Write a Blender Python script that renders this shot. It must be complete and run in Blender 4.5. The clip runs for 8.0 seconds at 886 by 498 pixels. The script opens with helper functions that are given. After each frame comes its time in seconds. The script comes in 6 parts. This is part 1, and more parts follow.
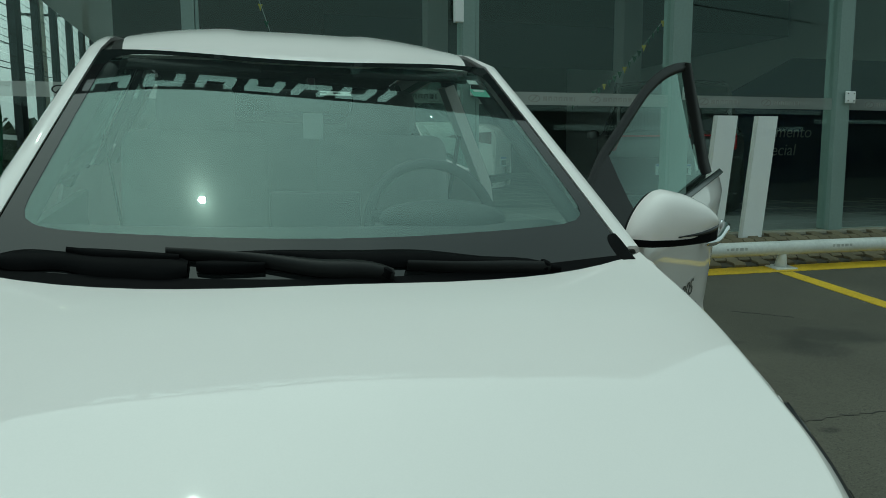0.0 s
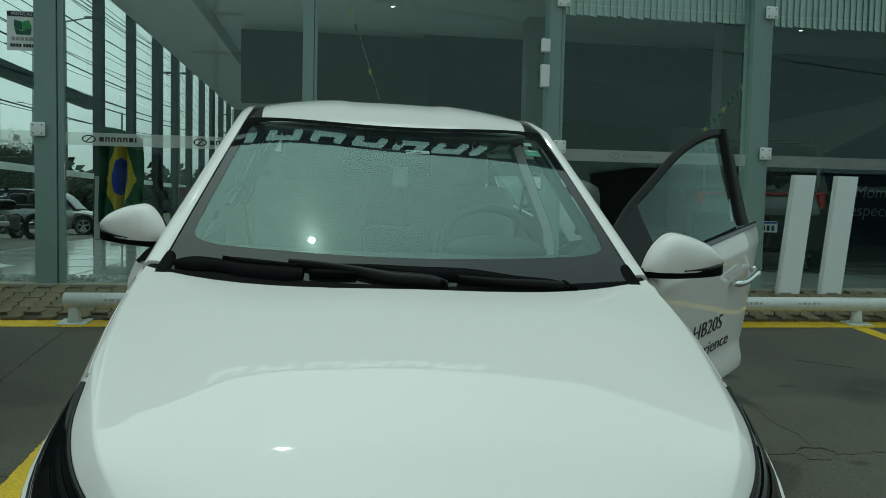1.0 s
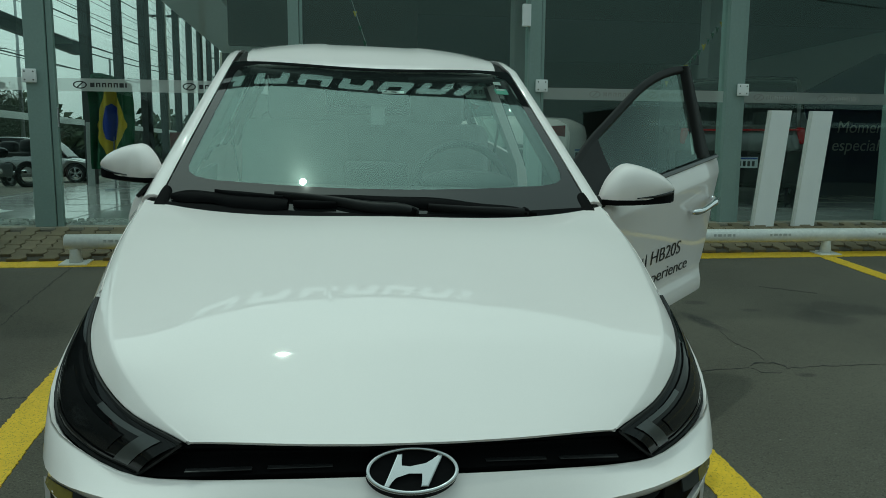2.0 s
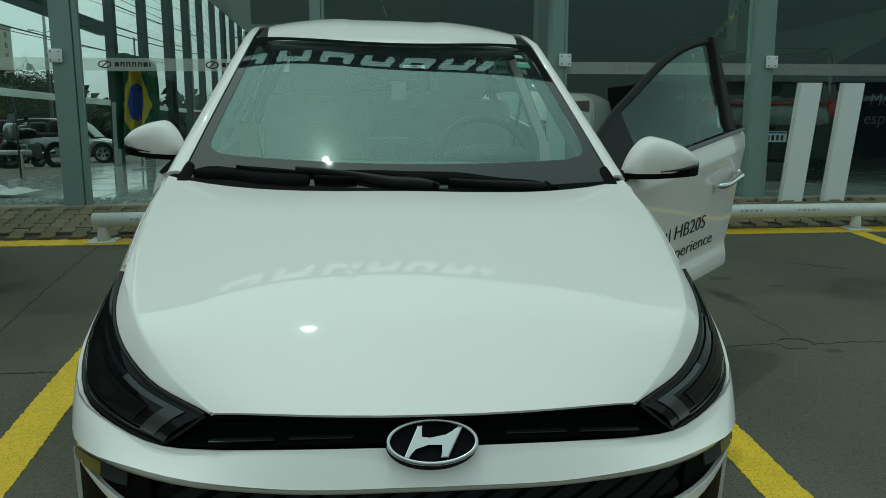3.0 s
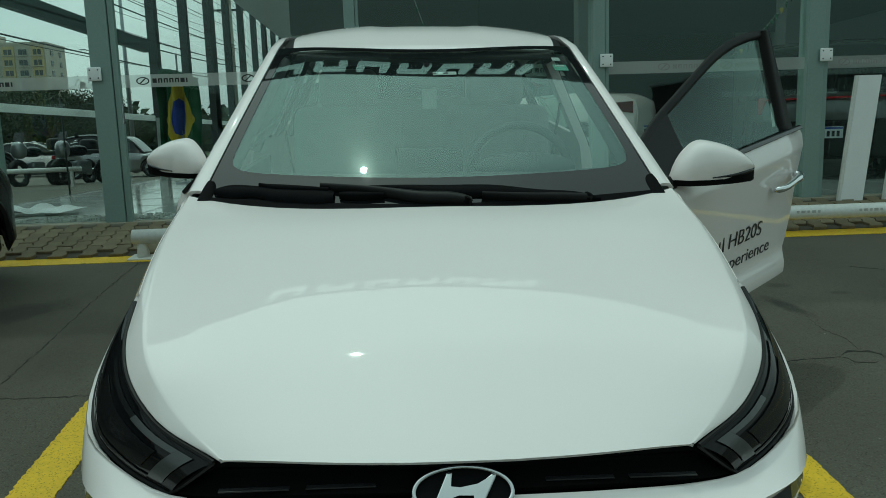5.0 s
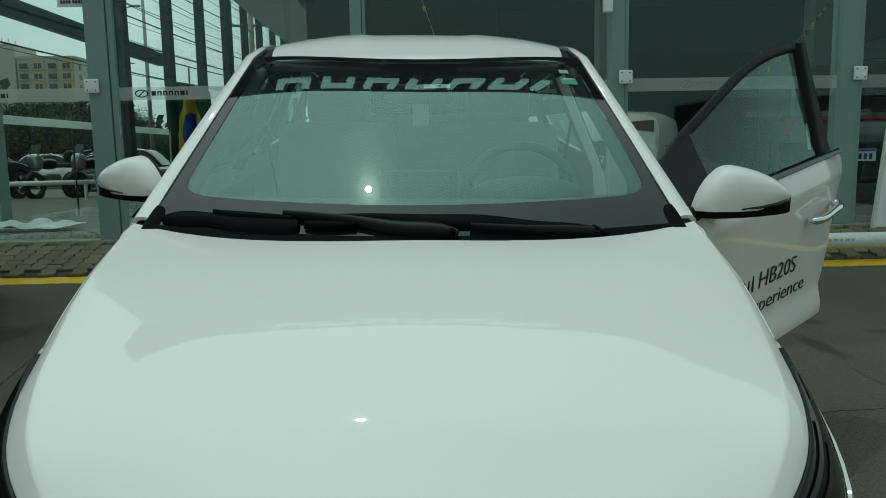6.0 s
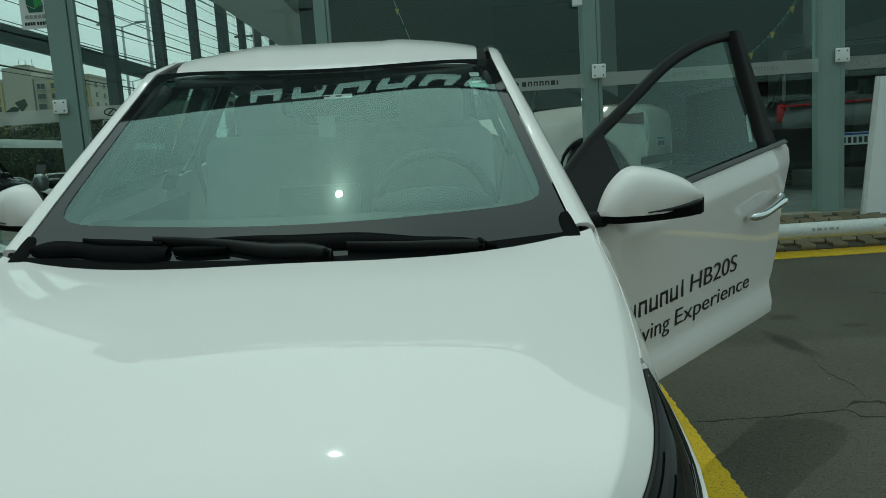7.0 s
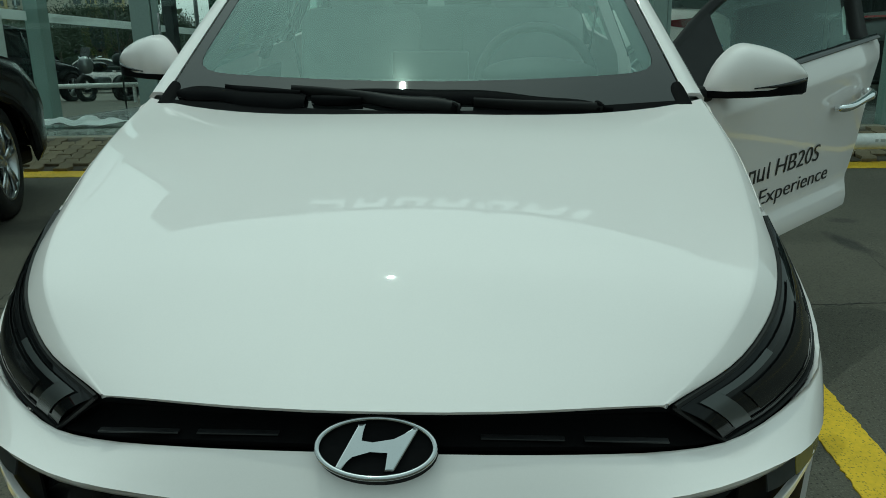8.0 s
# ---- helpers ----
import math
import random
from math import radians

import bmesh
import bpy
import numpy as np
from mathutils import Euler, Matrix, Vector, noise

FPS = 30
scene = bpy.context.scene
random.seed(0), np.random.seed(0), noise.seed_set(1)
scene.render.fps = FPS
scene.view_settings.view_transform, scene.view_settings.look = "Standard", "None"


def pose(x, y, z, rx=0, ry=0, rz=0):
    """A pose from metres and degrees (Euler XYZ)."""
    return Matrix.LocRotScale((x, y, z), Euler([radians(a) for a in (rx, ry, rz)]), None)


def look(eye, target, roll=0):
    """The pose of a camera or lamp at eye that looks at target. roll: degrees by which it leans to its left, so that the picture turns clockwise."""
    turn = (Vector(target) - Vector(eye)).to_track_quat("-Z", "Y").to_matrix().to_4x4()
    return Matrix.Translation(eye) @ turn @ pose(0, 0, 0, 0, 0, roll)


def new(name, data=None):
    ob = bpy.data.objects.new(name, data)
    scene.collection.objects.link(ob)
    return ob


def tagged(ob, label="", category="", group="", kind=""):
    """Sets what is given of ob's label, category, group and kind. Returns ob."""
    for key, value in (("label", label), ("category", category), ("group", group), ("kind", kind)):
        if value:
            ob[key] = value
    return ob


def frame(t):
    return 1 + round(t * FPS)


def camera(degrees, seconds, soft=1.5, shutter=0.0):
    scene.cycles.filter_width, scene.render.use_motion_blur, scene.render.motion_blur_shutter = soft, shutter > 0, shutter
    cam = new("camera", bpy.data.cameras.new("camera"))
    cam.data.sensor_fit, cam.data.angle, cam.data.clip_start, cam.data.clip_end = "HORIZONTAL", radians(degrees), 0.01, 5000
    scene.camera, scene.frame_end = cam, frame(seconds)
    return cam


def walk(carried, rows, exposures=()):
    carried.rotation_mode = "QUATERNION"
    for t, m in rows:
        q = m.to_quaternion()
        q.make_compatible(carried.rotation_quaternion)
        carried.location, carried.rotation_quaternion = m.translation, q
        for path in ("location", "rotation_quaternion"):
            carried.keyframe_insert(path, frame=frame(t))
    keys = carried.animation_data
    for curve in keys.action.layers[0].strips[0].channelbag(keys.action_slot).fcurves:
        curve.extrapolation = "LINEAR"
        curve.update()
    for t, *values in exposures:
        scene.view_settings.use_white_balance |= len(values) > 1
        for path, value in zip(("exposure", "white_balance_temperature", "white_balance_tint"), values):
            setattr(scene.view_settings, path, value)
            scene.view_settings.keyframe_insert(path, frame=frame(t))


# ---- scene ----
EXPO, TINT, KELVIN = -0.2, -22.5, 5800
cam = camera(61.9, 8.0, 0.35)
PATH = [
    (0, (-0.192, -0.479, 1.270), (0.335, 1.434, 1.021), -0.17),
    (0.5, (-0.158, -0.839, 1.219), (0.203, 1.120, 1.041), 3.74),
    (1, (-0.181, -1.050, 1.244), (0.084, 0.929, 1.134), 1.27),
    (1.5, (-0.192, -1.224, 1.241), (0.115, 0.744, 1.060), 0.47),
    (2, (-0.139, -1.291, 1.220), (0.140, 0.672, 0.957), 0.42),
    (3.5, (-0.126, -1.288, 1.208), (0.062, 0.676, 0.884), -0.16),
    (4, (-0.114, -1.273, 1.207), (0.042, 0.696, 0.894), -0.38),
    (4.5, (-0.094, -1.252, 1.218), (0.015, 0.719, 0.898), -1.47),
    (6, (0.030, -0.828, 1.234), (0.073, 1.154, 0.972), -1.10),
    (6.5, (0.229, -0.749, 1.249), (-0.014, 1.219, 0.988), -0.31),
    (7, (0.377, -0.727, 1.251), (0.366, 1.256, 0.991), -3.77),
    (7.5, (0.192, -0.856, 1.168), (0.050, 1.083, 0.702), -1.80),
    (8, (0.145, -0.899, 1.153), (0.055, 1.036, 0.654), -1.07),
]
walk(cam, [(t, look(eye, target, roll)) for t, eye, target, roll in PATH], [(0.0, EXPO, KELVIN, TINT), (8.0, EXPO, KELVIN, TINT)])

# ---- light: a veiled sun above the showroom roof and a bright cloudy sky ----
SUN = Vector((-0.096, 0.262, 1.0)).normalized()
world = bpy.data.worlds.new("sky")
scene.world = world
world.use_nodes = True
wn, wl = world.node_tree.nodes, world.node_tree.links
wn.clear()
w_out = wn.new("ShaderNodeOutputWorld")
w_bg = wn.new("ShaderNodeBackground")
w_sky = wn.new("ShaderNodeTexSky")
w_sky.sky_type, w_sky.sun_disc = "NISHITA", False
w_sky.sun_elevation, w_sky.sun_rotation = math.asin(SUN.z), math.atan2(SUN.x, SUN.y)
w_sky.air_density, w_sky.dust_density = 1.5, 4.0
w_co = wn.new("ShaderNodeTexCoord")
w_map = wn.new("ShaderNodeMapping")
w_map.inputs["Scale"].default_value = (1.0, 1.0, 2.4)
w_noise = wn.new("ShaderNodeTexNoise")
w_noise.inputs["Scale"].default_value, w_noise.inputs["Detail"].default_value = 2.2, 6.0
w_ramp = wn.new("ShaderNodeValToRGB")
w_ramp.color_ramp.elements[0].position, w_ramp.color_ramp.elements[0].color = 0.3, (0.74, 0.8, 0.82, 1)
w_ramp.color_ramp.elements[1].position, w_ramp.color_ramp.elements[1].color = 0.72, (1.1, 1.12, 1.12, 1)
# thin cloud: brightest round the sun and over the showroom, darker on the far side of the sky
w_side = wn.new("ShaderNodeVectorMath")
w_side.operation = "DOT_PRODUCT"
w_side.inputs[1].default_value = Vector((-0.1, 0.6, 0.8)).normalized()
wl.new(w_co.outputs["Generated"], w_side.inputs[0])
w_dot = wn.new("ShaderNodeVectorMath")
w_dot.operation = "DOT_PRODUCT"
w_dot.inputs[1].default_value = SUN
wl.new(w_co.outputs["Generated"], w_dot.inputs[0])
w_glow = []
for source, power, gain, add in ((w_side, 4.0, 6.8, 5.6), (w_dot, 18.0, 10.2, 0.0)):
    half, a, b = wn.new("ShaderNodeMapRange"), wn.new("ShaderNodeMath"), wn.new("ShaderNodeMath")
    half.inputs["From Min"].default_value = -1.0
    a.operation, b.operation = "POWER", "MULTIPLY_ADD"
    a.inputs[1].default_value, b.inputs[1].default_value, b.inputs[2].default_value = power, gain, add
    wl.new(source.outputs["Value"], half.inputs["Value"])
    wl.new(half.outputs["Result"], a.inputs[0])
    wl.new(a.outputs[0], b.inputs[0])
    w_glow.append(b)
w_sum = wn.new("ShaderNodeMath")
wl.new(w_glow[0].outputs[0], w_sum.inputs[0])
wl.new(w_glow[1].outputs[0], w_sum.inputs[1])
w_scale = wn.new("ShaderNodeVectorMath")
w_scale.operation = "SCALE"
wl.new(w_ramp.outputs["Color"], w_scale.inputs[0])
wl.new(w_sum.outputs[0], w_scale.inputs["Scale"])
w_mix = wn.new("ShaderNodeMix")
w_mix.data_type = "RGBA"
w_mix.inputs["Factor"].default_value = 0.85
wl.new(w_co.outputs["Generated"], w_map.inputs["Vector"])
wl.new(w_map.outputs["Vector"], w_noise.inputs["Vector"])
wl.new(w_noise.outputs["Fac"], w_ramp.inputs["Fac"])
wl.new(w_sky.outputs["Color"], w_mix.inputs["A"])
wl.new(w_scale.outputs["Vector"], w_mix.inputs["B"])
wl.new(w_mix.outputs["Result"], w_bg.inputs["Color"])
wl.new(w_bg.outputs["Background"], w_out.inputs["Surface"])
w_bg.inputs["Strength"].default_value = 0.1
sun_data = bpy.data.lights.new("sun", "SUN")
sun_data.energy, sun_data.angle, sun_data.color = 0.45, radians(0.6), (1.0, 0.96, 0.9)
sun_ob = new("sun", sun_data)
sun_ob.matrix_basis = look(SUN * 40, (0, 0, 0))

# ---- materials ----
def material(name, base, rough=0.5, metal=0.0, vary=0.0, scale=8.0, fine=60.0, bump=0.0, coat=0.0, emit=None, rand=0.0, spec=0.5):
    m = bpy.data.materials.new(name)
    m.use_nodes = True
    n, l = m.node_tree.nodes, m.node_tree.links
    b = n["Principled BSDF"]
    b.inputs["Base Color"].default_value = (*base, 1)
    b.inputs["Roughness"].default_value, b.inputs["Metallic"].default_value = rough, metal
    b.inputs["Coat Weight"].default_value = coat
    b.inputs["Coat Roughness"].default_value = 0.02
    b.inputs["Specular IOR Level"].default_value = spec
    if emit:
        b.inputs["Emission Color"].default_value, b.inputs["Emission Strength"].default_value = (*emit[:3], 1), emit[3]
    if vary or bump or rand:
        co = n.new("ShaderNodeTexCoord")
        big, small = n.new("ShaderNodeTexNoise"), n.new("ShaderNodeTexNoise")
        big.inputs["Scale"].default_value, big.inputs["Detail"].default_value = scale, 5
        small.inputs["Scale"].default_value, small.inputs["Detail"].default_value = fine, 4
        for k in (big, small):
            l.new(co.outputs["Object"], k.inputs["Vector"])
        add = n.new("ShaderNodeMath")
        add.operation = "ADD"
        l.new(big.outputs["Fac"], add.inputs[0])
        l.new(small.outputs["Fac"], add.inputs[1])
        last = add.outputs[0]
        if rand:
            info, mul, more = n.new("ShaderNodeObjectInfo"), n.new("ShaderNodeMath"), n.new("ShaderNodeMath")
            mul.operation, more.operation = "MULTIPLY_ADD", "ADD"
            mul.inputs[1].default_value, mul.inputs[2].default_value = rand, -rand / 2
            l.new(info.outputs["Random"], mul.inputs[0])
            l.new(mul.outputs[0], more.inputs[0])
            l.new(last, more.inputs[1])
            last = more.outputs[0]
        rng = n.new("ShaderNodeMapRange")
        rng.inputs["From Min"].default_value, rng.inputs["From Max"].default_value = 0.6, 1.4
        rng.inputs["To Min"].default_value, rng.inputs["To Max"].default_value = 1 - vary, 1 + vary
        l.new(last, rng.inputs["Value"])
        mix = n.new("ShaderNodeVectorMath")
        mix.operation = "SCALE"
        mix.inputs[0].default_value = base
        l.new(rng.outputs["Result"], mix.inputs["Scale"])
        l.new(mix.outputs["Vector"], b.inputs["Base Color"])
        if bump:
            bp = n.new("ShaderNodeBump")
            bp.inputs["Strength"].default_value, bp.inputs["Distance"].default_value = bump, 0.004
            l.new(small.outputs["Fac"], bp.inputs["Height"])
            l.new(bp.outputs["Normal"], b.inputs["Normal"])
    return m


def pane_material(name, tint, ior=1.5, film=0.0):
    """A thin pane: what is behind it shows through, tinted, and its face mirrors by Fresnel. film: a weak milky veil,
    some dust but mostly a stand-in for reflected haze.
    """
    m = bpy.data.materials.new(name)
    m.use_nodes = True
    n, l = m.node_tree.nodes, m.node_tree.links
    n.clear()
    out, mix, tr, gl, lw, pw, fr = (n.new("ShaderNode" + k) for k in ("OutputMaterial", "MixShader", "BsdfTransparent", "BsdfGlossy", "LayerWeight", "Math", "Math"))
    tr.inputs["Color"].default_value = (*tint, 1)
    gl.inputs["Roughness"].default_value = 0.007
    gl.inputs["Color"].default_value = (0.75, 1.0, 0.93, 1)
    f0 = ((ior - 1) / (ior + 1)) ** 2
    pw.operation, fr.operation = "POWER", "MULTIPLY_ADD"
    pw.inputs[1].default_value, fr.inputs[1].default_value, fr.inputs[2].default_value = 5.0, 1 - f0, f0
    l.new(lw.outputs["Facing"], pw.inputs[0])
    l.new(pw.outputs[0], fr.inputs[0])
    l.new(fr.outputs[0], mix.inputs["Fac"])
    if film:
        haze, soft_gl = n.new("ShaderNodeMixShader"), n.new("ShaderNodeBsdfGlossy")
        soft_gl.inputs["Roughness"].default_value = 0.14
        soft_gl.inputs["Color"].default_value = (0.85, 1.0, 0.95, 1)
        haze.inputs["Fac"].default_value = 0.025
        l.new(gl.outputs["BSDF"], haze.inputs[1])
        l.new(soft_gl.outputs["BSDF"], haze.inputs[2])
        l.new(haze.outputs["Shader"], mix.inputs[2])
    else:
        l.new(gl.outputs["BSDF"], mix.inputs[2])
    if film:
        veil, df = n.new("ShaderNodeMixShader"), n.new("ShaderNodeBsdfDiffuse")
        df.inputs["Color"].default_value = (0.7, 0.75, 0.73, 1)
        veil.inputs["Fac"].default_value = film
        l.new(tr.outputs["BSDF"], veil.inputs[1])
        l.new(df.outputs["BSDF"], veil.inputs[2])
        l.new(veil.outputs["Shader"], mix.inputs[1])
    else:
        l.new(tr.outputs["BSDF"], mix.inputs[1])
    l.new(mix.outputs["Shader"], out.inputs["Surface"])
    return m


def stained(m, spots):
    """Adds oil stains with soft, ragged outlines at the given places of the object (x, y, half-length, half-width, turn, depth)."""
    n, l = m.node_tree.nodes, m.node_tree.links
    b = n["Principled BSDF"]
    co = n.new("ShaderNodeTexCoord")
    rag = n.new("ShaderNodeTexNoise")
    rag.inputs["Scale"].default_value, rag.inputs["Detail"].default_value = 7.0, 5
    l.new(co.outputs["Object"], rag.inputs["Vector"])
    last = b.inputs["Base Color"].links[0].from_socket
    for x, y, a, c, turn, dark in spots:
        mp, ln, ad, rg, mx = (n.new("ShaderNode" + k) for k in ("Mapping", "VectorMath", "Math", "MapRange", "Mix"))
        mp.vector_type = "TEXTURE"
        mp.inputs["Location"].default_value, mp.inputs["Scale"].default_value = (x, y, 0), (a, c, 50)
        mp.inputs["Rotation"].default_value = (0, 0, radians(turn))
        l.new(co.outputs["Object"], mp.inputs["Vector"])
        ln.operation, ad.operation = "LENGTH", "ADD"
        l.new(mp.outputs["Vector"], ln.inputs[0])
        l.new(ln.outputs["Value"], ad.inputs[0])
        l.new(rag.outputs["Fac"], ad.inputs[1])
        rg.inputs["From Min"].default_value, rg.inputs["From Max"].default_value = 1.0, 1.55
        rg.inputs["To Min"].default_value, rg.inputs["To Max"].default_value = dark, 0.0
        l.new(ad.outputs[0], rg.inputs["Value"])
        mx.data_type = "RGBA"
        mx.inputs["B"].default_value = (0.012, 0.012, 0.012, 1)
        l.new(rg.outputs["Result"], mx.inputs["Factor"])
        l.new(last, mx.inputs["A"])
        last = mx.outputs["Result"]
    l.new(last, b.inputs["Base Color"])


def gritty(m, grains):
    """Strews the surface with grains or pits, each sort by (scale, size, tone, depth)."""
    n, l = m.node_tree.nodes, m.node_tree.links
    b = n["Principled BSDF"]
    co = n.new("ShaderNodeTexCoord")
    last = b.inputs["Base Color"].links[0].from_socket
    for scale, low, tone, depth in grains:
        vo, rg, rnd_, cut, mul, mx = (n.new("ShaderNode" + k) for k in ("TexVoronoi", "MapRange", "SeparateColor", "Math", "Math", "Mix"))
        vo.inputs["Scale"].default_value = scale
        l.new(co.outputs["Object"], vo.inputs["Vector"])
        rg.inputs["From Min"].default_value, rg.inputs["From Max"].default_value = low, low * 1.8
        rg.inputs["To Min"].default_value, rg.inputs["To Max"].default_value = depth, 0.0
        l.new(vo.outputs["Distance"], rg.inputs["Value"])
        l.new(vo.outputs["Color"], rnd_.inputs["Color"])
        cut.operation, cut.inputs[1].default_value, mul.operation = "GREATER_THAN", 0.72, "MULTIPLY"
        l.new(rnd_.outputs["Red"], cut.inputs[0])
        l.new(cut.outputs[0], mul.inputs[0])
        l.new(rg.outputs["Result"], mul.inputs[1])
        mx.data_type = "RGBA"
        mx.inputs["B"].default_value = tone
        l.new(mul.outputs[0], mx.inputs["Factor"])
        l.new(last, mx.inputs["A"])
        last = mx.outputs["Result"]
    l.new(last, b.inputs["Base Color"])


WHITE_PAINT = material("white_car_paint", (0.85, 0.79, 0.775), 0.5, coat=1.0, vary=0.015, scale=3, fine=300, spec=0.0)
BLACK_GLOSS = material("gloss_black_plastic", (0.008, 0.008, 0.009), 0.12, vary=0.2, scale=20, fine=200)
GRILLE_DARK = material("lower_grille_black", (0.006, 0.006, 0.0065), 0.25, vary=0.2, scale=20, fine=100, spec=0.12)
BLACK_PLASTIC = material("grained_black_plastic", (0.01, 0.01, 0.01), 0.5, vary=0.2, scale=20, fine=120, spec=0.22)
RUBBER = material("tyre_rubber", (0.016, 0.016, 0.016), 0.7, vary=0.25, scale=15, fine=150, bump=0.2)
CHROME = material("chrome", (0.75, 0.76, 0.77), 0.06, 1.0, vary=0.04)
BADGE_CHROME = material("badge_chrome", (0.55, 0.56, 0.57), 0.08, 1.0, vary=0.04)
ALLOY = material("alloy_wheel", (0.6, 0.61, 0.62), 0.28, 1.0, vary=0.06)
FRIT = material("black_frit", (0.006, 0.0068, 0.0068), 0.02, vary=0.1, spec=0.37)
WIPER_BLACK = material("matt_wiper_black", (0.005, 0.005, 0.0055), 0.6, vary=0.2, scale=20, fine=100, spec=0.04)
WINDSHIELD = pane_material("windshield_glass", (0.7, 0.78, 0.75), 1.88, 0.004)
# the 0.07 veil stands in for bright haze mirrored in the door glass
CAR_GLASS = pane_material("car_side_glass", (0.62, 0.76, 0.7), 1.5, 0.07)
DARK_GLASS = material("dark_car_glass", (0.01, 0.012, 0.012), 0.03, vary=0.05)
LAMP_DARK = material("lamp_inside", (0.007, 0.0073, 0.0076), 0.6, vary=0.2, spec=0.03)
LAMP_GREY = material("lamp_light_guide", (0.06, 0.064, 0.064), 0.25, vary=0.06, fine=60)
RIB_BLACK = material("grille_rib_black", (0.02, 0.02, 0.021), 0.3, vary=0.15, spec=0.35)
SMOKED = material("smoked_lamp_lens", (0.008, 0.0085, 0.009), 0.03, vary=0.2, scale=6, fine=30, spec=0.18)
LAMP_MID = material("lamp_inner_grey", (0.014, 0.0145, 0.015), 0.12, vary=0.15, spec=0.2)
REFLECTOR_GREY = material("reflector_grey", (0.03, 0.031, 0.031), 0.5, vary=0.15, spec=0.2)
AMBER = material("amber_reflector", (0.22, 0.175, 0.035), 0.2, vary=0.15)
CABIN_GREY = material("cabin_grey_cloth", (0.26, 0.265, 0.26), 0.8, vary=0.15, scale=12, fine=60)
CABIN_DARK = material("cabin_dark_plastic", (0.07, 0.072, 0.072), 0.7, vary=0.1, fine=25, spec=0.3)
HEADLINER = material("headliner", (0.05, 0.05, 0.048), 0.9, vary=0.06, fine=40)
PAPER = material("white_paper", (0.75, 0.75, 0.73), 0.6, vary=0.03)
GREEN_PAPER = material("green_sticker", (0.25, 0.55, 0.42), 0.5, vary=0.15)
INK = material("black_vinyl", (0.012, 0.012, 0.013), 0.35, vary=0.1)
ASPHALT = material("asphalt", (0.1, 0.091, 0.069), 0.85, vary=0.42, scale=0.9, fine=170, bump=0.9)
stained(ASPHALT, [(2.0, 2.75, 0.065, 0.2, 12, 0.7), (2.16, 3.13, 0.1, 0.06, -10, 0.45), (2.42, 2.95, 0.07, 0.04, 0, 0.4), (2.8, 2.75, 0.2, 0.2, 20, 0.45), (3.05, 2.95, 0.35, 0.16, -20, 0.4), (-2.4, 3.2, 0.4, 0.2, 30, 0.5), (2.1, 1.9, 0.06, 0.03, 0, 0.6), (2.3, 0.9, 0.5, 0.6, 0, 0.25), (-1.75, 2.6, 0.3, 0.6, 10, 0.25)])
gritty(ASPHALT, ((170.0, 0.25, (0.24, 0.23, 0.2, 1), 0.4), (120.0, 0.25, (0.012, 0.012, 0.011, 1), 0.65), (75.0, 0.2, (0.02, 0.02, 0.018, 1), 0.4), (7.0, 0.022, (0.36, 0.35, 0.32, 1), 0.7)))
JOINT = material("tarred_joint", (0.02, 0.019, 0.017), 0.8, vary=0.3)
YELLOW = material("yellow_road_paint", (0.76, 0.5, 0.02), 0.6, vary=0.16, scale=6, fine=70, bump=0.3)
gritty(YELLOW, ((150.0, 0.28, (0.1, 0.08, 0.015, 1), 0.55), (90.0, 0.17, (0.1, 0.085, 0.03, 1), 0.5)))
PAVER = material("concrete_paver", (0.16, 0.132, 0.08), 0.85, vary=0.25, scale=9, fine=120, bump=0.4, rand=0.5)
SAND = material("joint_sand", (0.07, 0.062, 0.045), 0.95, vary=0.3, fine=200, bump=0.3)
CONCRETE = material("worn_concrete", (0.3, 0.28, 0.22), 0.85, vary=0.25, scale=4, fine=90, bump=0.3)
GRAVEL = material("white_gravel", (0.6, 0.6, 0.57), 0.85, vary=0.15, fine=60, bump=0.3, rand=0.4)
PIPE_WHITE = material("white_enamel_pipe", (0.7, 0.7, 0.67), 0.35, vary=0.12, scale=5, fine=40)
SMUDGE = material("grey_smudge", (0.33, 0.33, 0.31), 0.6, vary=0.3)
POST_GREY = material("grey_green_post_paint", (0.235, 0.31, 0.285), 0.35, vary=0.08, scale=2, fine=50)
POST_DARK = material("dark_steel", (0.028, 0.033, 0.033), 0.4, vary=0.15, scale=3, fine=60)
CLEAR = bpy.data.materials.new("pane_back")
CLEAR.use_nodes = True
CLEAR.node_tree.nodes.clear()
CLEAR.node_tree.links.new(CLEAR.node_tree.nodes.new("ShaderNodeBsdfTransparent").outputs["BSDF"], CLEAR.node_tree.nodes.new("ShaderNodeOutputMaterial").inputs["Surface"])
SIDE_GLASS = pane_material("side_wall_glass", (0.96, 0.98, 0.97), 1.3)
SHOP_GLASS = pane_material("shop_glass", (0.86, 0.92, 0.895), 1.62)


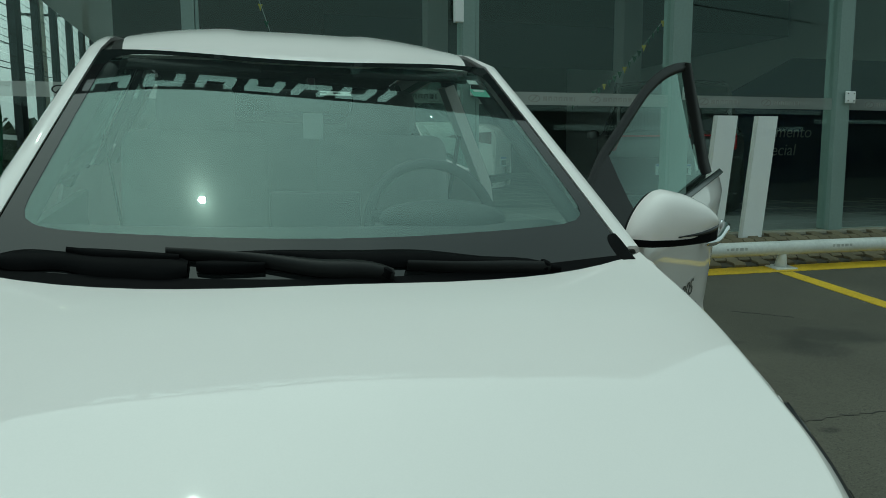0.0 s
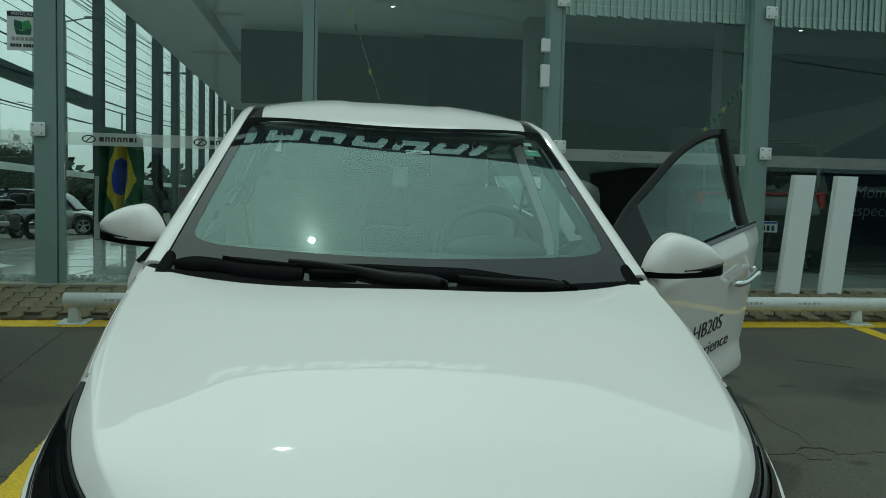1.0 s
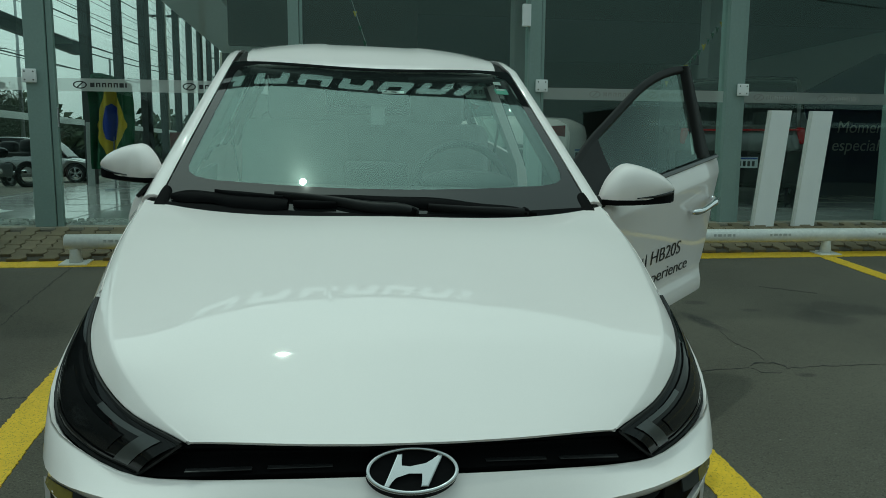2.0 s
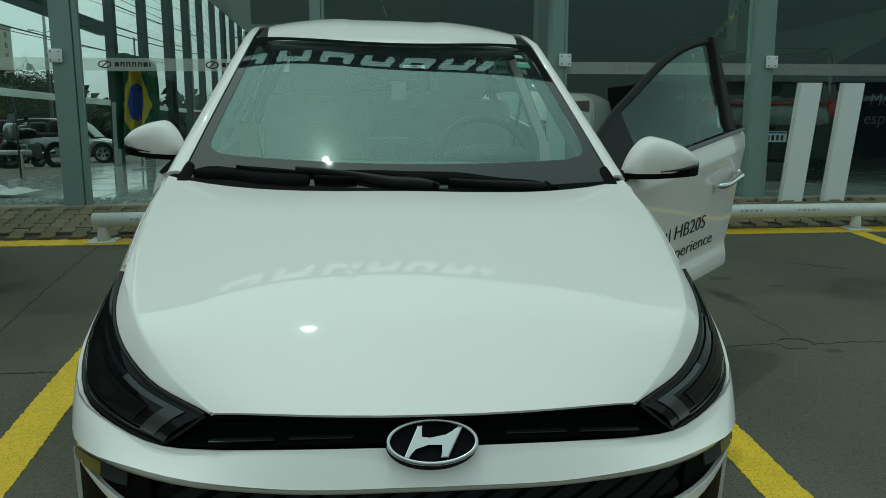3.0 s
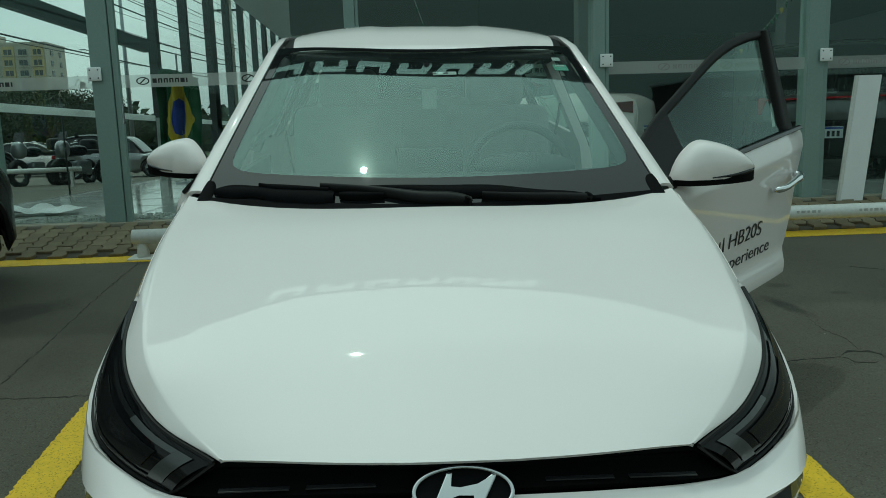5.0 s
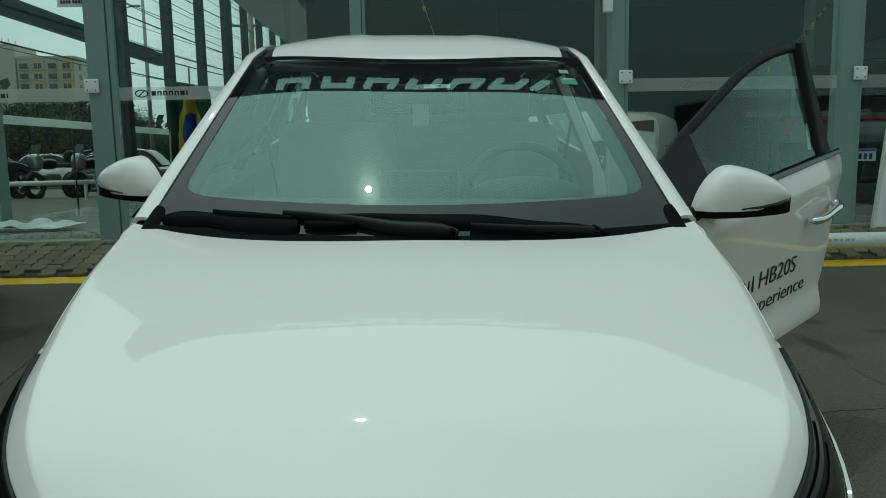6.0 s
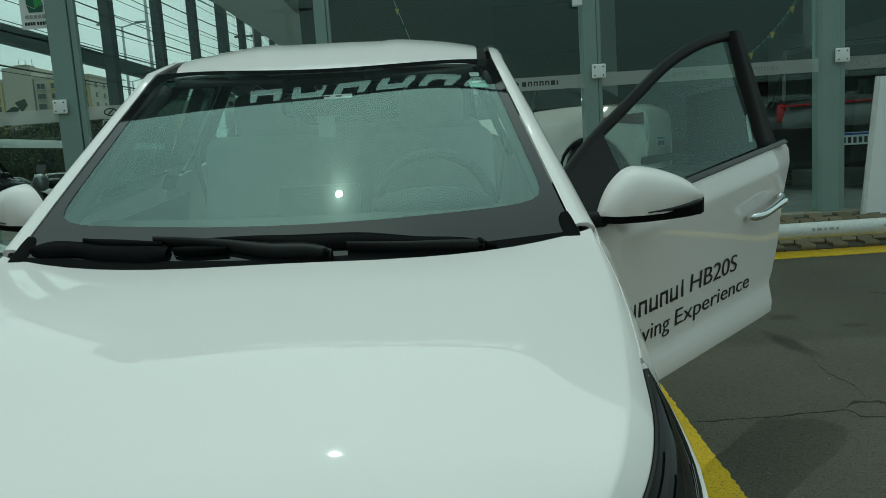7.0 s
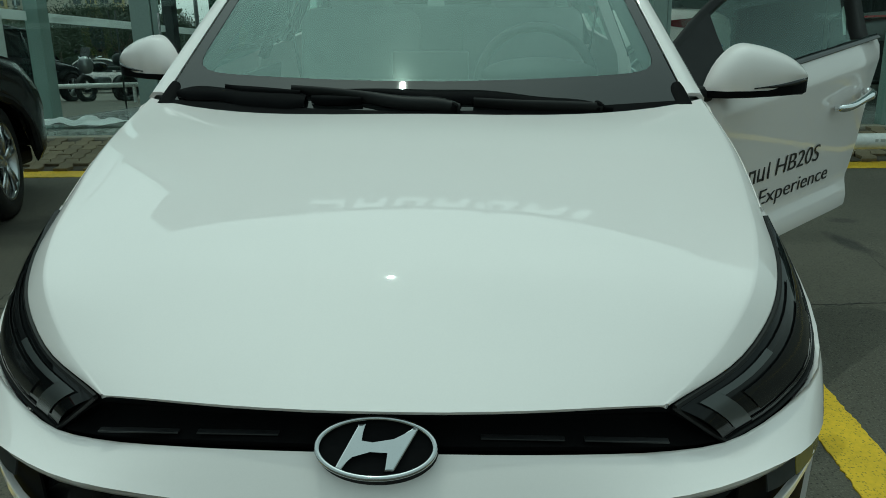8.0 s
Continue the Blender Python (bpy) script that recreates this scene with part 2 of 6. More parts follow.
def film_material(name, through_tint, cover, back):
    """A pale film on glass: partly clear, the rest lit from both sides, mostly from behind."""
    m = bpy.data.materials.new(name)
    m.use_nodes = True
    n, l = m.node_tree.nodes, m.node_tree.links
    n.clear()
    res, mix, tr, both, df, tl = (n.new("ShaderNode" + k) for k in ("OutputMaterial", "MixShader", "BsdfTransparent", "MixShader", "BsdfDiffuse", "BsdfTranslucent"))
    tr.inputs["Color"].default_value = (*through_tint, 1)
    for b in (df, tl):
        b.inputs["Color"].default_value = (0.84, 0.87, 0.85, 1)
    both.inputs["Fac"].default_value, mix.inputs["Fac"].default_value = back, cover
    l.new(df.outputs["BSDF"], both.inputs[1])
    l.new(tl.outputs["BSDF"], both.inputs[2])
    l.new(tr.outputs["BSDF"], mix.inputs[1])
    l.new(both.outputs["Shader"], mix.inputs[2])
    l.new(mix.outputs["Shader"], res.inputs["Surface"])
    return m


FROST = film_material("frosted_band", (0.84, 0.92, 0.89), 0.5, 0.72)
BAND_PALE = film_material("pale_band_film", (0.85, 0.87, 0.86), 0.8, 0.75)
FASCIA = material("dark_fascia", (0.016, 0.019, 0.02), 0.45, vary=0.15, scale=3, spec=0.25)
# white letters with emission added so they read bright when mirrored
SIGN_GLOW = material("sign_acrylic_glow", (0.85, 0.85, 0.85), 0.3, emit=(0.95, 1.0, 1.0, 1.25))
SIGN_WHITE = material("white_sign_acrylic", (0.85, 0.85, 0.85), 0.3, vary=0.03)
TILE = material("pale_floor_tile", (0.66, 0.68, 0.67), 0.07, vary=0.06, scale=2, fine=40, rand=0.1)
CEILING = material("ceiling_plaster", (0.7, 0.71, 0.7), 0.9, vary=0.04)
WALL_DARK = material("dark_brown_wall", (0.05, 0.042, 0.038), 0.7, vary=0.15)
# shade put into the wall colour, so the panes mirror a dark street
WALL_STREET = material("shaded_wall", (0.09, 0.09, 0.085), 0.8, vary=0.2, scale=0.4, fine=6)
COLUMN_PALE = material("pale_column_paint", (0.66, 0.69, 0.67), 0.6, vary=0.05)
MARK_FADED = material("faded_print", (0.5, 0.5, 0.48), 0.6, vary=0.2)
WALL_PALE = material("pale_wall", (0.4, 0.42, 0.41), 0.8, vary=0.05)
PANEL_BLUE = material("dark_blue_panel", (0.01, 0.016, 0.045), 0.4, vary=0.1)
BLIND = material("pale_blind_fabric", (0.62, 0.66, 0.65), 0.8, vary=0.06, fine=150)
RED_DEEP = material("deep_red_lamp", (0.1, 0.006, 0.009), 0.12, vary=0.2)
RED_LAMP = material("red_tail_lamp", (0.33, 0.008, 0.015), 0.15, vary=0.2)
BLACK_PAINT = material("black_car_paint", (0.005, 0.0052, 0.006), 0.25, coat=0.22, vary=0.1, spec=0.15)
SILVER_PAINT = material("silver_car_paint", (0.3, 0.31, 0.31), 0.3, 0.6, coat=0.8, vary=0.05)
GREY_PAINT = material("grey_car_paint", (0.12, 0.125, 0.125), 0.3, 0.6, coat=0.8, vary=0.05)
PLATE = material("plate_white", (0.65, 0.67, 0.7), 0.4, vary=0.05)
PLATE_BLUE = material("plate_blue", (0.02, 0.06, 0.3), 0.4, vary=0.05)
FLAG_GREEN = material("green_cloth", (0.008, 0.06, 0.02), 0.8, vary=0.15, fine=300)
FLAG_YELLOW = material("yellow_cloth", (0.42, 0.32, 0.02), 0.8, vary=0.12, fine=300)
FLAG_BLUE = material("blue_cloth", (0.01, 0.03, 0.25), 0.8, vary=0.12, fine=300)
LEAF = material("tree_leaves", (0.024, 0.038, 0.015), 0.7, vary=0.5, scale=1.0, fine=8)
BARK = material("bark", (0.09, 0.07, 0.05), 0.9, vary=0.3, scale=6, fine=60, bump=0.5)
GRASS = material("grass", (0.06, 0.11, 0.025), 0.9, vary=0.4, scale=1.5, fine=30, bump=0.5)
APT_CREAM = material("cream_render", (0.46, 0.42, 0.35), 0.85, vary=0.08, scale=0.3, fine=3)
APT_YELLOW = material("yellow_render", (0.5, 0.4, 0.19), 0.85, vary=0.08, scale=0.3, fine=3)
APT_GLASS = material("window_dark", (0.03, 0.035, 0.04), 0.1, vary=0.3, scale=0.6, fine=2)
CABLE = material("cable_black", (0.015, 0.015, 0.016), 0.6, vary=0.1)
GALV = material("galvanised_steel", (0.3, 0.32, 0.33), 0.45, 0.7, vary=0.15)
GREEN_LOGO = material("green_print", (0.06, 0.3, 0.07), 0.5, vary=0.1)
DARK_GREEN = material("dark_green_print", (0.015, 0.1, 0.05), 0.5, vary=0.1)
LAMP_GLOW = material("downlight_glow", (0.8, 0.75, 0.65), 0.5, emit=(1.0, 0.9, 0.7, 6.0))
RED_PANEL = material("dark_red_panel", (0.09, 0.012, 0.012), 0.5, vary=0.15)
FOLIAGE_FAR = material("far_foliage", (0.03, 0.045, 0.018), 0.9, vary=0.5, scale=0.4, fine=3)

# ---- geometry helpers ----
LOT = Matrix.Rotation(radians(4.7), 4, "X")  # the car park climbs towards the showroom
FLOOR = 0.57  # the showroom floor


def link(name, bm, mat, parent=None, label="", smooth=True):
    me = bpy.data.meshes.new(name)
    bm.normal_update()
    bm.to_mesh(me)
    bm.free()
    if smooth:
        me.polygons.foreach_set("use_smooth", [True] * len(me.polygons))
    me.materials.append(mat)
    ob = new(name, me)
    ob.parent = parent
    if label:
        ob["label"] = label
    return ob


def part(name, bm, mat, parent, label="", smooth=False):
    return link(name, bm, mat, parent, label, smooth)


def thing(name, label, category, m=None, group="", kind=""):
    ob = new(name)
    ob.empty_display_size = 0.1
    if m is not None:
        ob.matrix_basis = m
    return tagged(ob, label, category, group, kind)


def spline(pts, n):
    """n points on a smooth curve through pts, evenly by length."""
    p = np.array(pts, float)
    if len(p) == 2:
        return p[0] + (p[1] - p[0]) * np.linspace(0, 1, n)[:, None]
    d = np.r_[0, np.cumsum(np.linalg.norm(np.diff(p, axis=0), axis=1))]
    m = np.gradient(p, d, axis=0)
    out = []
    for t in np.linspace(0, d[-1], n):
        i = min(int(np.searchsorted(d, t, "right")) - 1, len(p) - 2)
        h = d[i + 1] - d[i]
        u = (t - d[i]) / h
        out.append((2 * u**3 - 3 * u**2 + 1) * p[i] + (u**3 - 2 * u**2 + u) * h * m[i] + (-2 * u**3 + 3 * u**2) * p[i + 1] + (u**3 - u**2) * h * m[i + 1])
    return np.array(out)


def sheet(rows, thick=0.0, bm=None, back=0):
    """A surface over rows of points, with a back at the given depth and a rim of its own; back: the slot of their material."""
    bm = bm or bmesh.new()
    P = np.array(rows, float)
    r, c = P.shape[:2]

    def face_grid(Q, flip):
        v = [[bm.verts.new(Q[i, j]) for j in range(c)] for i in range(r)]
        for i in range(r - 1):
            for j in range(c - 1):
                q = [v[i][j], v[i][j + 1], v[i + 1][j + 1], v[i + 1][j]]
                bm.faces.new(q[::-1] if flip else q).material_index = back if flip else 0

    face_grid(P, False)
    if thick:
        N = np.cross(np.gradient(P, axis=1), np.gradient(P, axis=0))
        N /= np.maximum(np.linalg.norm(N, axis=2, keepdims=True), 1e-9)
        B = P + N * thick
        face_grid(B, True)
        for a, b in ((P[0], B[0]), (P[-1], B[-1]), (P[:, 0], B[:, 0]), (P[:, -1], B[:, -1])):
            va, vb = [bm.verts.new(k) for k in a], [bm.verts.new(k) for k in b]
            for i in range(len(va) - 1):
                bm.faces.new((va[i], va[i + 1], vb[i + 1], vb[i])).material_index = back
    return bm


def box(size, at=(0, 0, 0), bevel=0.0, m=None, bm=None, seg=2):
    bm = bm or bmesh.new()
    geo = bmesh.ops.create_cube(bm, size=1.0)["verts"]
    bmesh.ops.scale(bm, vec=size, verts=geo)
    if bevel:
        es = list({e for v in geo for e in v.link_edges})
        geo = list({v for f in bmesh.ops.bevel(bm, geom=es, offset=bevel, segments=seg, affect="EDGES", profile=0.5)["faces"] for v in f.verts} | {v for v in geo if v.is_valid})
    bmesh.ops.transform(bm, matrix=(m or Matrix()) @ Matrix.Translation(at) if m is None else Matrix.Translation(at) @ m, verts=geo)
    return bm


def prism(poly, depth, m=Matrix(), bm=None):
    """A flat polygon (x, z) in the xz plane, extruded by depth along y."""
    bm = bm or bmesh.new()
    a = [bm.verts.new(m @ Vector((x, 0, z))) for x, z in poly]
    b = [bm.verts.new(m @ Vector((x, depth, z))) for x, z in poly]
    bm.faces.new(a)
    bm.faces.new(b[::-1])
    for i in range(len(a)):
        j = (i + 1) % len(a)
        bm.faces.new((a[j], a[i], b[i], b[j]))
    return bm


def tube(pts, r, sides=8, bm=None, cap=True):
    bm = bm or bmesh.new()
    P = np.array(pts, float)
    T = np.gradient(P, axis=0)
    rad = np.broadcast_to(np.array(r, float), (len(P),))
    rings = []
    for p, t, q in zip(P, T, rad):
        t = Vector(t).normalized()
        a = t.cross((0, 0, 1) if abs(t.z) < 0.9 else (1, 0, 0)).normalized()
        b = t.cross(a)
        rings.append([bm.verts.new(Vector(p) + (a * math.cos(k) + b * math.sin(k)) * float(q)) for k in np.linspace(0, 2 * math.pi, sides, endpoint=False)])
    for u, w in zip(rings, rings[1:]):
        for i in range(sides):
            j = (i + 1) % sides
            bm.faces.new((u[i], u[j], w[j], w[i]))
    if cap:
        bm.faces.new(rings[0][::-1])
        bm.faces.new(rings[-1])
    return bm


def lathe(profile, seg=32, m=Matrix(), bm=None):
    """Turns (radius, x) pairs round the x axis."""
    bm = bm or bmesh.new()
    rings = [[bm.verts.new(m @ Vector((x, r * math.cos(a), r * math.sin(a)))) for a in np.linspace(0, 2 * math.pi, seg, endpoint=False)] for r, x in profile]
    for u, w in zip(rings, rings[1:]):
        for i in range(seg):
            j = (i + 1) % seg
            bm.faces.new((u[i], u[j], w[j], w[i]))
    return bm


def ball(size, at=(0, 0, 0), power=1.0, bm=None, m=None, seg=20):
    """A rounded lump: an ellipsoid, squarer where power is below 1."""
    bm = bm or bmesh.new()
    vs = bmesh.ops.create_uvsphere(bm, u_segments=seg, v_segments=seg // 2, radius=1.0)["verts"]
    for v in vs:
        v.co = Vector([math.copysign(abs(k) ** power, k) * s / 2 for k, s in zip(v.co, size)])
        if m is not None:
            v.co = m @ v.co
        v.co += Vector(at)
    return bm


def glazing(name, bm, mat, parent, facing=None, label="", smooth=False):
    """A pane whose outer face mirrors; its back and edges only let through."""
    if facing is not None:
        bm.normal_update()
        for f in bm.faces:
            f.material_index = 0 if f.normal.dot(Vector(facing)) > 0.9 else 1
    ob = link(name, bm, mat, parent, label, smooth)
    ob.data.materials.append(CLEAR)
    ob.visible_shadow = False
    return ob


def writing(name, text, size, m, mat, parent=None, label="", depth=0.002, align="LEFT", shear=0.0, thin=0.0):
    cu = bpy.data.curves.new(name, "FONT")
    cu.body, cu.size, cu.extrude, cu.align_x, cu.shear = text, size, depth, align, shear
    cu.offset = -thin
    tmp = bpy.data.objects.new("tmp", cu)
    me = bpy.data.meshes.new_from_object(tmp)
    bpy.data.objects.remove(tmp)
    me.materials.clear()
    me.materials.append(mat)
    ob = new(name, me)
    ob.parent = parent
    ob.matrix_basis = m
    if label:
        ob["label"] = label
    return ob


# ---- ground ----
def ground_z(y):
    return float(np.interp(y, [-9.0, 5.2, 13.0, 28.0, 60.0], [-0.74, 0.4275, 0.4275, -0.05, -0.2]))


def on_street(x, y, turn=0.0):
    """A place on the street, which falls away a little beyond the showroom's corner."""
    slope = math.atan((ground_z(y + 0.5) - ground_z(y - 0.5)))
    return Matrix.Translation((x, y, ground_z(y))) @ Matrix.Rotation(slope, 4, "X") @ Matrix.Rotation(radians(turn), 4, "Z")


ys = [-400, -150, -60, -30, -15] + list(np.arange(-9.0, 5.21, 1.42)) + [5.22, 7, 13, 20, 28, 40, 60, 150, 400, 900]
xs = [-700, -300, -120, -50, -25, -12, -6, -3, 0, 3, 6, 12, 25, 60, 200, 600]
ground = tagged(link("ground", sheet([[(x, y, ground_z(y)) for x in xs] for y in ys]), ASPHALT, smooth=False), "worn grey asphalt car park with oil stains", "ground", kind="structure")


def on_lot(name, bm, mat, label="", category="", parent=None, kind="structure"):
    ob = link(name, bm, mat, parent, smooth=False)
    if parent is None:
        ob.matrix_basis = LOT
        tagged(ob, label, category, kind=kind)
    return ob


def ribbon(pts, width, height, rag=0.0):
    """A flat strip with a thickness, along points of the lot."""
    P = spline([(x, y, 0) for x, y in pts], max(2, int(len(pts) * 130)))
    T = np.gradient(P, axis=0)
    N = np.stack([-T[:, 1], T[:, 0], T[:, 2]], 1) / np.linalg.norm(T, axis=1)[:, None]
    k = np.array([[random.uniform(1 - rag, 1 + rag), random.uniform(1 - rag, 1 + rag)] for _ in P])
    a, b = P + N * width / 2 * k[:, :1], P - N * width / 2 * k[:, 1:]
    up = np.array([0, 0, height])
    return sheet([a * [1, 1, 1] - [0, 0, 0.003], a + up, b + up, b - [0, 0, 0.003]])


bay = [("bay_line", [(-3.95, 4.475), (-1.0, 4.475), (2.0, 4.47), (7.0, 4.465)], 0.19), ("bay_line", [(-1.385, 4.37), (-1.38, 2.0), (-1.33, 0.9), (-1.3, -1.0)], 0.16),
       ("bay_line", [(1.185, 4.36), (1.185, 1.0), (1.185, -1.2)], 0.15), ("bay_line", [(3.93, 4.36), (3.93, 2.5), (3.92, -1.2)], 0.13), ("bay_line", [(-4.05, 4.37), (-4.05, -1.0)], 0.15)]
for k, (nm, pts, w) in enumerate(bay):
    on_lot(nm, ribbon([tuple(np.array(pts[0]) + (np.array(pts[-1]) - np.array(pts[0])) * u) if len(pts) == 2 else tuple(q) for q, u in [(p, i) for i, p in enumerate(pts)]], w, 0.004, 0.06), YELLOW, "worn yellow painted parking bay line", "road marking")


def crack(pts, width, rag=0.012):
    """A ragged, uneven crack through points of the lot."""
    rnd_c = random.Random(len(pts) + int(1000 * pts[0][0]))
    P = spline([(x, y, 0) for x, y in pts], max(6, int(40 * sum(math.dist(a, b) for a, b in zip(pts, pts[1:])))))
    P = P[:400] + np.array([[rnd_c.gauss(0, rag * 0.4), rnd_c.gauss(0, rag * 0.4), 0] for _ in P[:400]])
    rows = []
    for p in P:
        w = width * rnd_c.choice((0.25, 0.5, 0.8, 1.2))
        rows.append([p + [-w * 0.6, -w, 0.0015], p + [w * 0.6, w, 0.0015]])
    return sheet(rows, 0.001)


for pts, w in (([(-1.93, -1.0), (-1.945, 2.42), (-2.03, 3.5), (-2.07, 4.38)], 0.004), ([(-6, 1.99), (-3, 2.0), (-1.46, 1.978)], 0.004), ([(1.27, 2.0), (1.63, 2.005), (1.87, 2.018)], 0.004), ([(2.06, 2.0), (2.35, 2.005), (3.2, 2.0), (6, 2.0)], 0.0035),
               ([(1.885, 2.05), (1.92, 2.075), (1.97, 2.085), (2.02, 2.075), (2.05, 2.045), (2.06, 1.99)], 0.011), ([(1.872, 2.02), (1.9, 1.965), (1.96, 1.945), (2.01, 1.95)], 0.004),
               ([(2.02, 2.58), (1.99, 2.4), (2.02, 2.22), (2.0, 2.1)], 0.0018), ([(2.8, 3.5), (3.0, 3.36), (3.1, 3.3)], 0.004)):
    on_lot("joint", crack(pts, w), JOINT, "dark ragged crack in the asphalt", "crack")

# ---- showroom shell ----
FY = 5.3
TOP = 9.9
POSTS = [(-2.525, 0.23), (-0.483, 0.125), (1.622, 0.15), (3.525, 0.2), (5.24, 0.175), (7.1, 0.17)]
plinth = tagged(link("plinth", box((11.9, 0.16, 0.6), (1.45, FY + 0.0, FLOOR - 0.3), 0.01), CONCRETE, smooth=False), "low worn concrete plinth under the glazing", "plinth", kind="structure")
PLAN = [(-4.65, FY + 0.1), (7.3, FY + 0.1), (13.95, FY + 7.0), (13.95, 29.9), (-4.65, 29.9)]


def slab(z0, z1):
    """A plate over the showroom's plan."""
    return prism(PLAN, z1 - z0, Matrix(((1, 0, 0, 0), (0, 0, 1, 0), (0, 1, 0, z0), (0, 0, 0, 1))))


floor = tagged(link("floor", slab(FLOOR - 0.2, FLOOR), TILE, smooth=False), "glossy pale tiled showroom floor", "floor", kind="structure")
facade = thing("wall_front", "glazed showroom front with grey steel posts", "wall", kind="structure")
for x, w in POSTS:
    part("post", box((w * 0.72, 0.16, TOP - 1.2 - FLOOR), (x - w * 0.13, FY + 0.02, (TOP - 1.2 + FLOOR) / 2), 0.004), POST_GREY, facade)
    part("cover_strip", box((w * 0.2, 0.05, TOP - 1.2 - FLOOR), (x + w * 0.36, FY - 0.02, (TOP - 1.2 + FLOOR) / 2), 0.003), POST_GREY, facade)
edges = [-4.6] + [x for x, w in POSTS] + [7.3]
for a, b in zip(edges, edges[1:]):
    for z0, z1 in ((FLOOR + 0.005, 1.688), (1.794, 3.04), (3.05, 5.2), (5.21, TOP - 1.2)):
        glazing("pane", box((b - a - 0.02, 0.012, z1 - z0), ((a + b) / 2, FY, (z0 + z1) / 2)), SHOP_GLASS, facade, (0, -1, 0))
    glazing("film_band", box((b - a - 0.02, 0.012, 0.104), ((a + b) / 2, FY, 1.741)), FROST, facade, (0, -1, 0), "grey frosted film band")
part("fascia", box((12.4, 0.5, 1.2), (1.2, FY + 0.25, TOP - 0.6), 0.02), FASCIA, facade, "dark fascia panel")
ceiling = tagged(link("ceiling", slab(5.205, 5.355), CEILING, smooth=False), "pale plaster showroom ceiling", "ceiling", kind="structure")
wall_back = tagged(link("wall_back", box((18.6, 0.2, 8.3), (4.65, 29.8, 4.7)), WALL_DARK, smooth=False), "dark showroom back wall", "wall", kind="structure")
wall_right = tagged(link("wall_right", box((0.2, 17.6, 10.0), (13.85, 21.1, 5.0)), WALL_PALE, smooth=False), "pale showroom side wall", "wall", kind="structure")
tagged(link("roof", slab(TOP - 0.2, TOP), CONCRETE, smooth=False), "flat showroom roof slab", "roof", kind="structure")
wall_front_right = tagged(link("wall_front_right", box((9.5, 0.3, TOP - 0.3), (10.65, FY + 3.58, TOP / 2), 0, Matrix.Rotation(math.atan2(6.9, 6.65), 4, "Z")), FASCIA, smooth=False), "dark wall beside the glazing", "wall", kind="structure")
corner_column = tagged(link("corner_column", box((0.36, 0.4, TOP - 1.2), (-4.2, FY + 0.25, (TOP - 1.2) / 2), 0.01), COLUMN_PALE, smooth=False), "pale square corner column", "column", kind="structure")
SX = -4.65
side = thing("wall_side", "glazed showroom side wall with dark steel posts", "wall", kind="structure")
side_ys = [5.6, 7.38, 11.1, 13.25, 15.3, 17.5, 19.3, 21.1, 23.0, 24.8, 26.6, 28.4]
for y in side_ys[1:]:
    thick = 0.45 if abs(y - 17.5) < 0.1 else 0.2
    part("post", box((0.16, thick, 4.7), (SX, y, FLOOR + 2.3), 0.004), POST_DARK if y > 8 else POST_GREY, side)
for a, b in zip(side_ys, side_ys[1:]):
    for z0, z1 in ((FLOOR, 1.63), (1.74, 3.4), (3.41, 5.2)):
        glazing("pane", box((0.012, b - a - 0.01, z1 - z0), (SX - 0.06, (a + b) / 2, (z0 + z1) / 2)), SIDE_GLASS, side, (1, 0, 0))
    part("film_band", box((0.012, b - a - 0.01, 0.1), (SX - 0.06, (a + b) / 2, 1.685)), BAND_PALE, side, "pale film band")
tagged(link("wall_side_upper", box((0.2, 24.4, TOP - 5.55), (SX + 0.02, FY + 12.5, (TOP + 5.15) / 2)), FASCIA, smooth=False), "dark upper side wall of the showroom", "wall", kind="structure")
part("beam", box((0.12, 9.0, 0.22), (SX - 0.2, 8.9, 3.02), 0.006), POST_DARK, side, "dark steel beam outside the glass")

# ---- the white sedan ----
BODY = Matrix.Translation((-0.0135, 0, 0)) @ Matrix.Rotation(radians(1.03), 4, "Y")  # the body leans a little on its springs
sedan = thing("sedan", "clean white compact sedan with its driver door wide open", "car", LOT @ BODY)
E_PTS = [(0.433, 0.176, 0.642), (0.571, 0.278, 0.674), (0.649, 0.376, 0.716), (0.695, 0.492, 0.754), (0.715, 0.636, 0.802), (0.738, 0.88, 0.874), (0.737, 1.185, 0.955)]
K_PTS = [(0.424, 0.172, 0.6435), (0.522, 0.256, 0.688), (0.605, 0.362, 0.751), (0.654, 0.494, 0.794), (0.688, 0.661, 0.835), (0.716, 0.88, 0.894), (0.728, 1.18, 0.958)]
# the hood's rise along its middle: a flat front, a soft bend across it, then a long run to the windshield
C_Y = [0.132, 0.2, 0.26, 0.32, 0.348, 0.372, 0.384, 0.398, 0.415, 0.45, 0.5, 0.57, 0.62, 0.67, 0.8, 0.93, 1.066, 1.2]
C_SLOPE = [0.54, 0.508, 0.492, 0.484, 0.478, 0.456, 0.428, 0.405, 0.388, 0.379, 0.376, 0.373, 0.359, 0.328, 0.218, 0.094, 0.042, 0.04]
c_ys = np.linspace(0.132, 1.2, 600)
c_sl = np.interp(c_ys, C_Y, C_SLOPE)
c_zs = 0.6485 + np.r_[0, np.cumsum((c_sl[1:] + c_sl[:-1]) / 2 * np.diff(c_ys))]


def hood_z(x, y):
    """The hood's height: a crowned middle panel, sunk a little between two lines that draw together towards the nose."""
    step = 0.0005 / (1 + math.exp((abs(x) - 0.095 - 0.127 * y) / 0.003))
    return float(np.interp(y, c_ys, c_zs)) - 0.0125 * (1 - math.exp(-x * x / 0.1)) - step + 0.0005


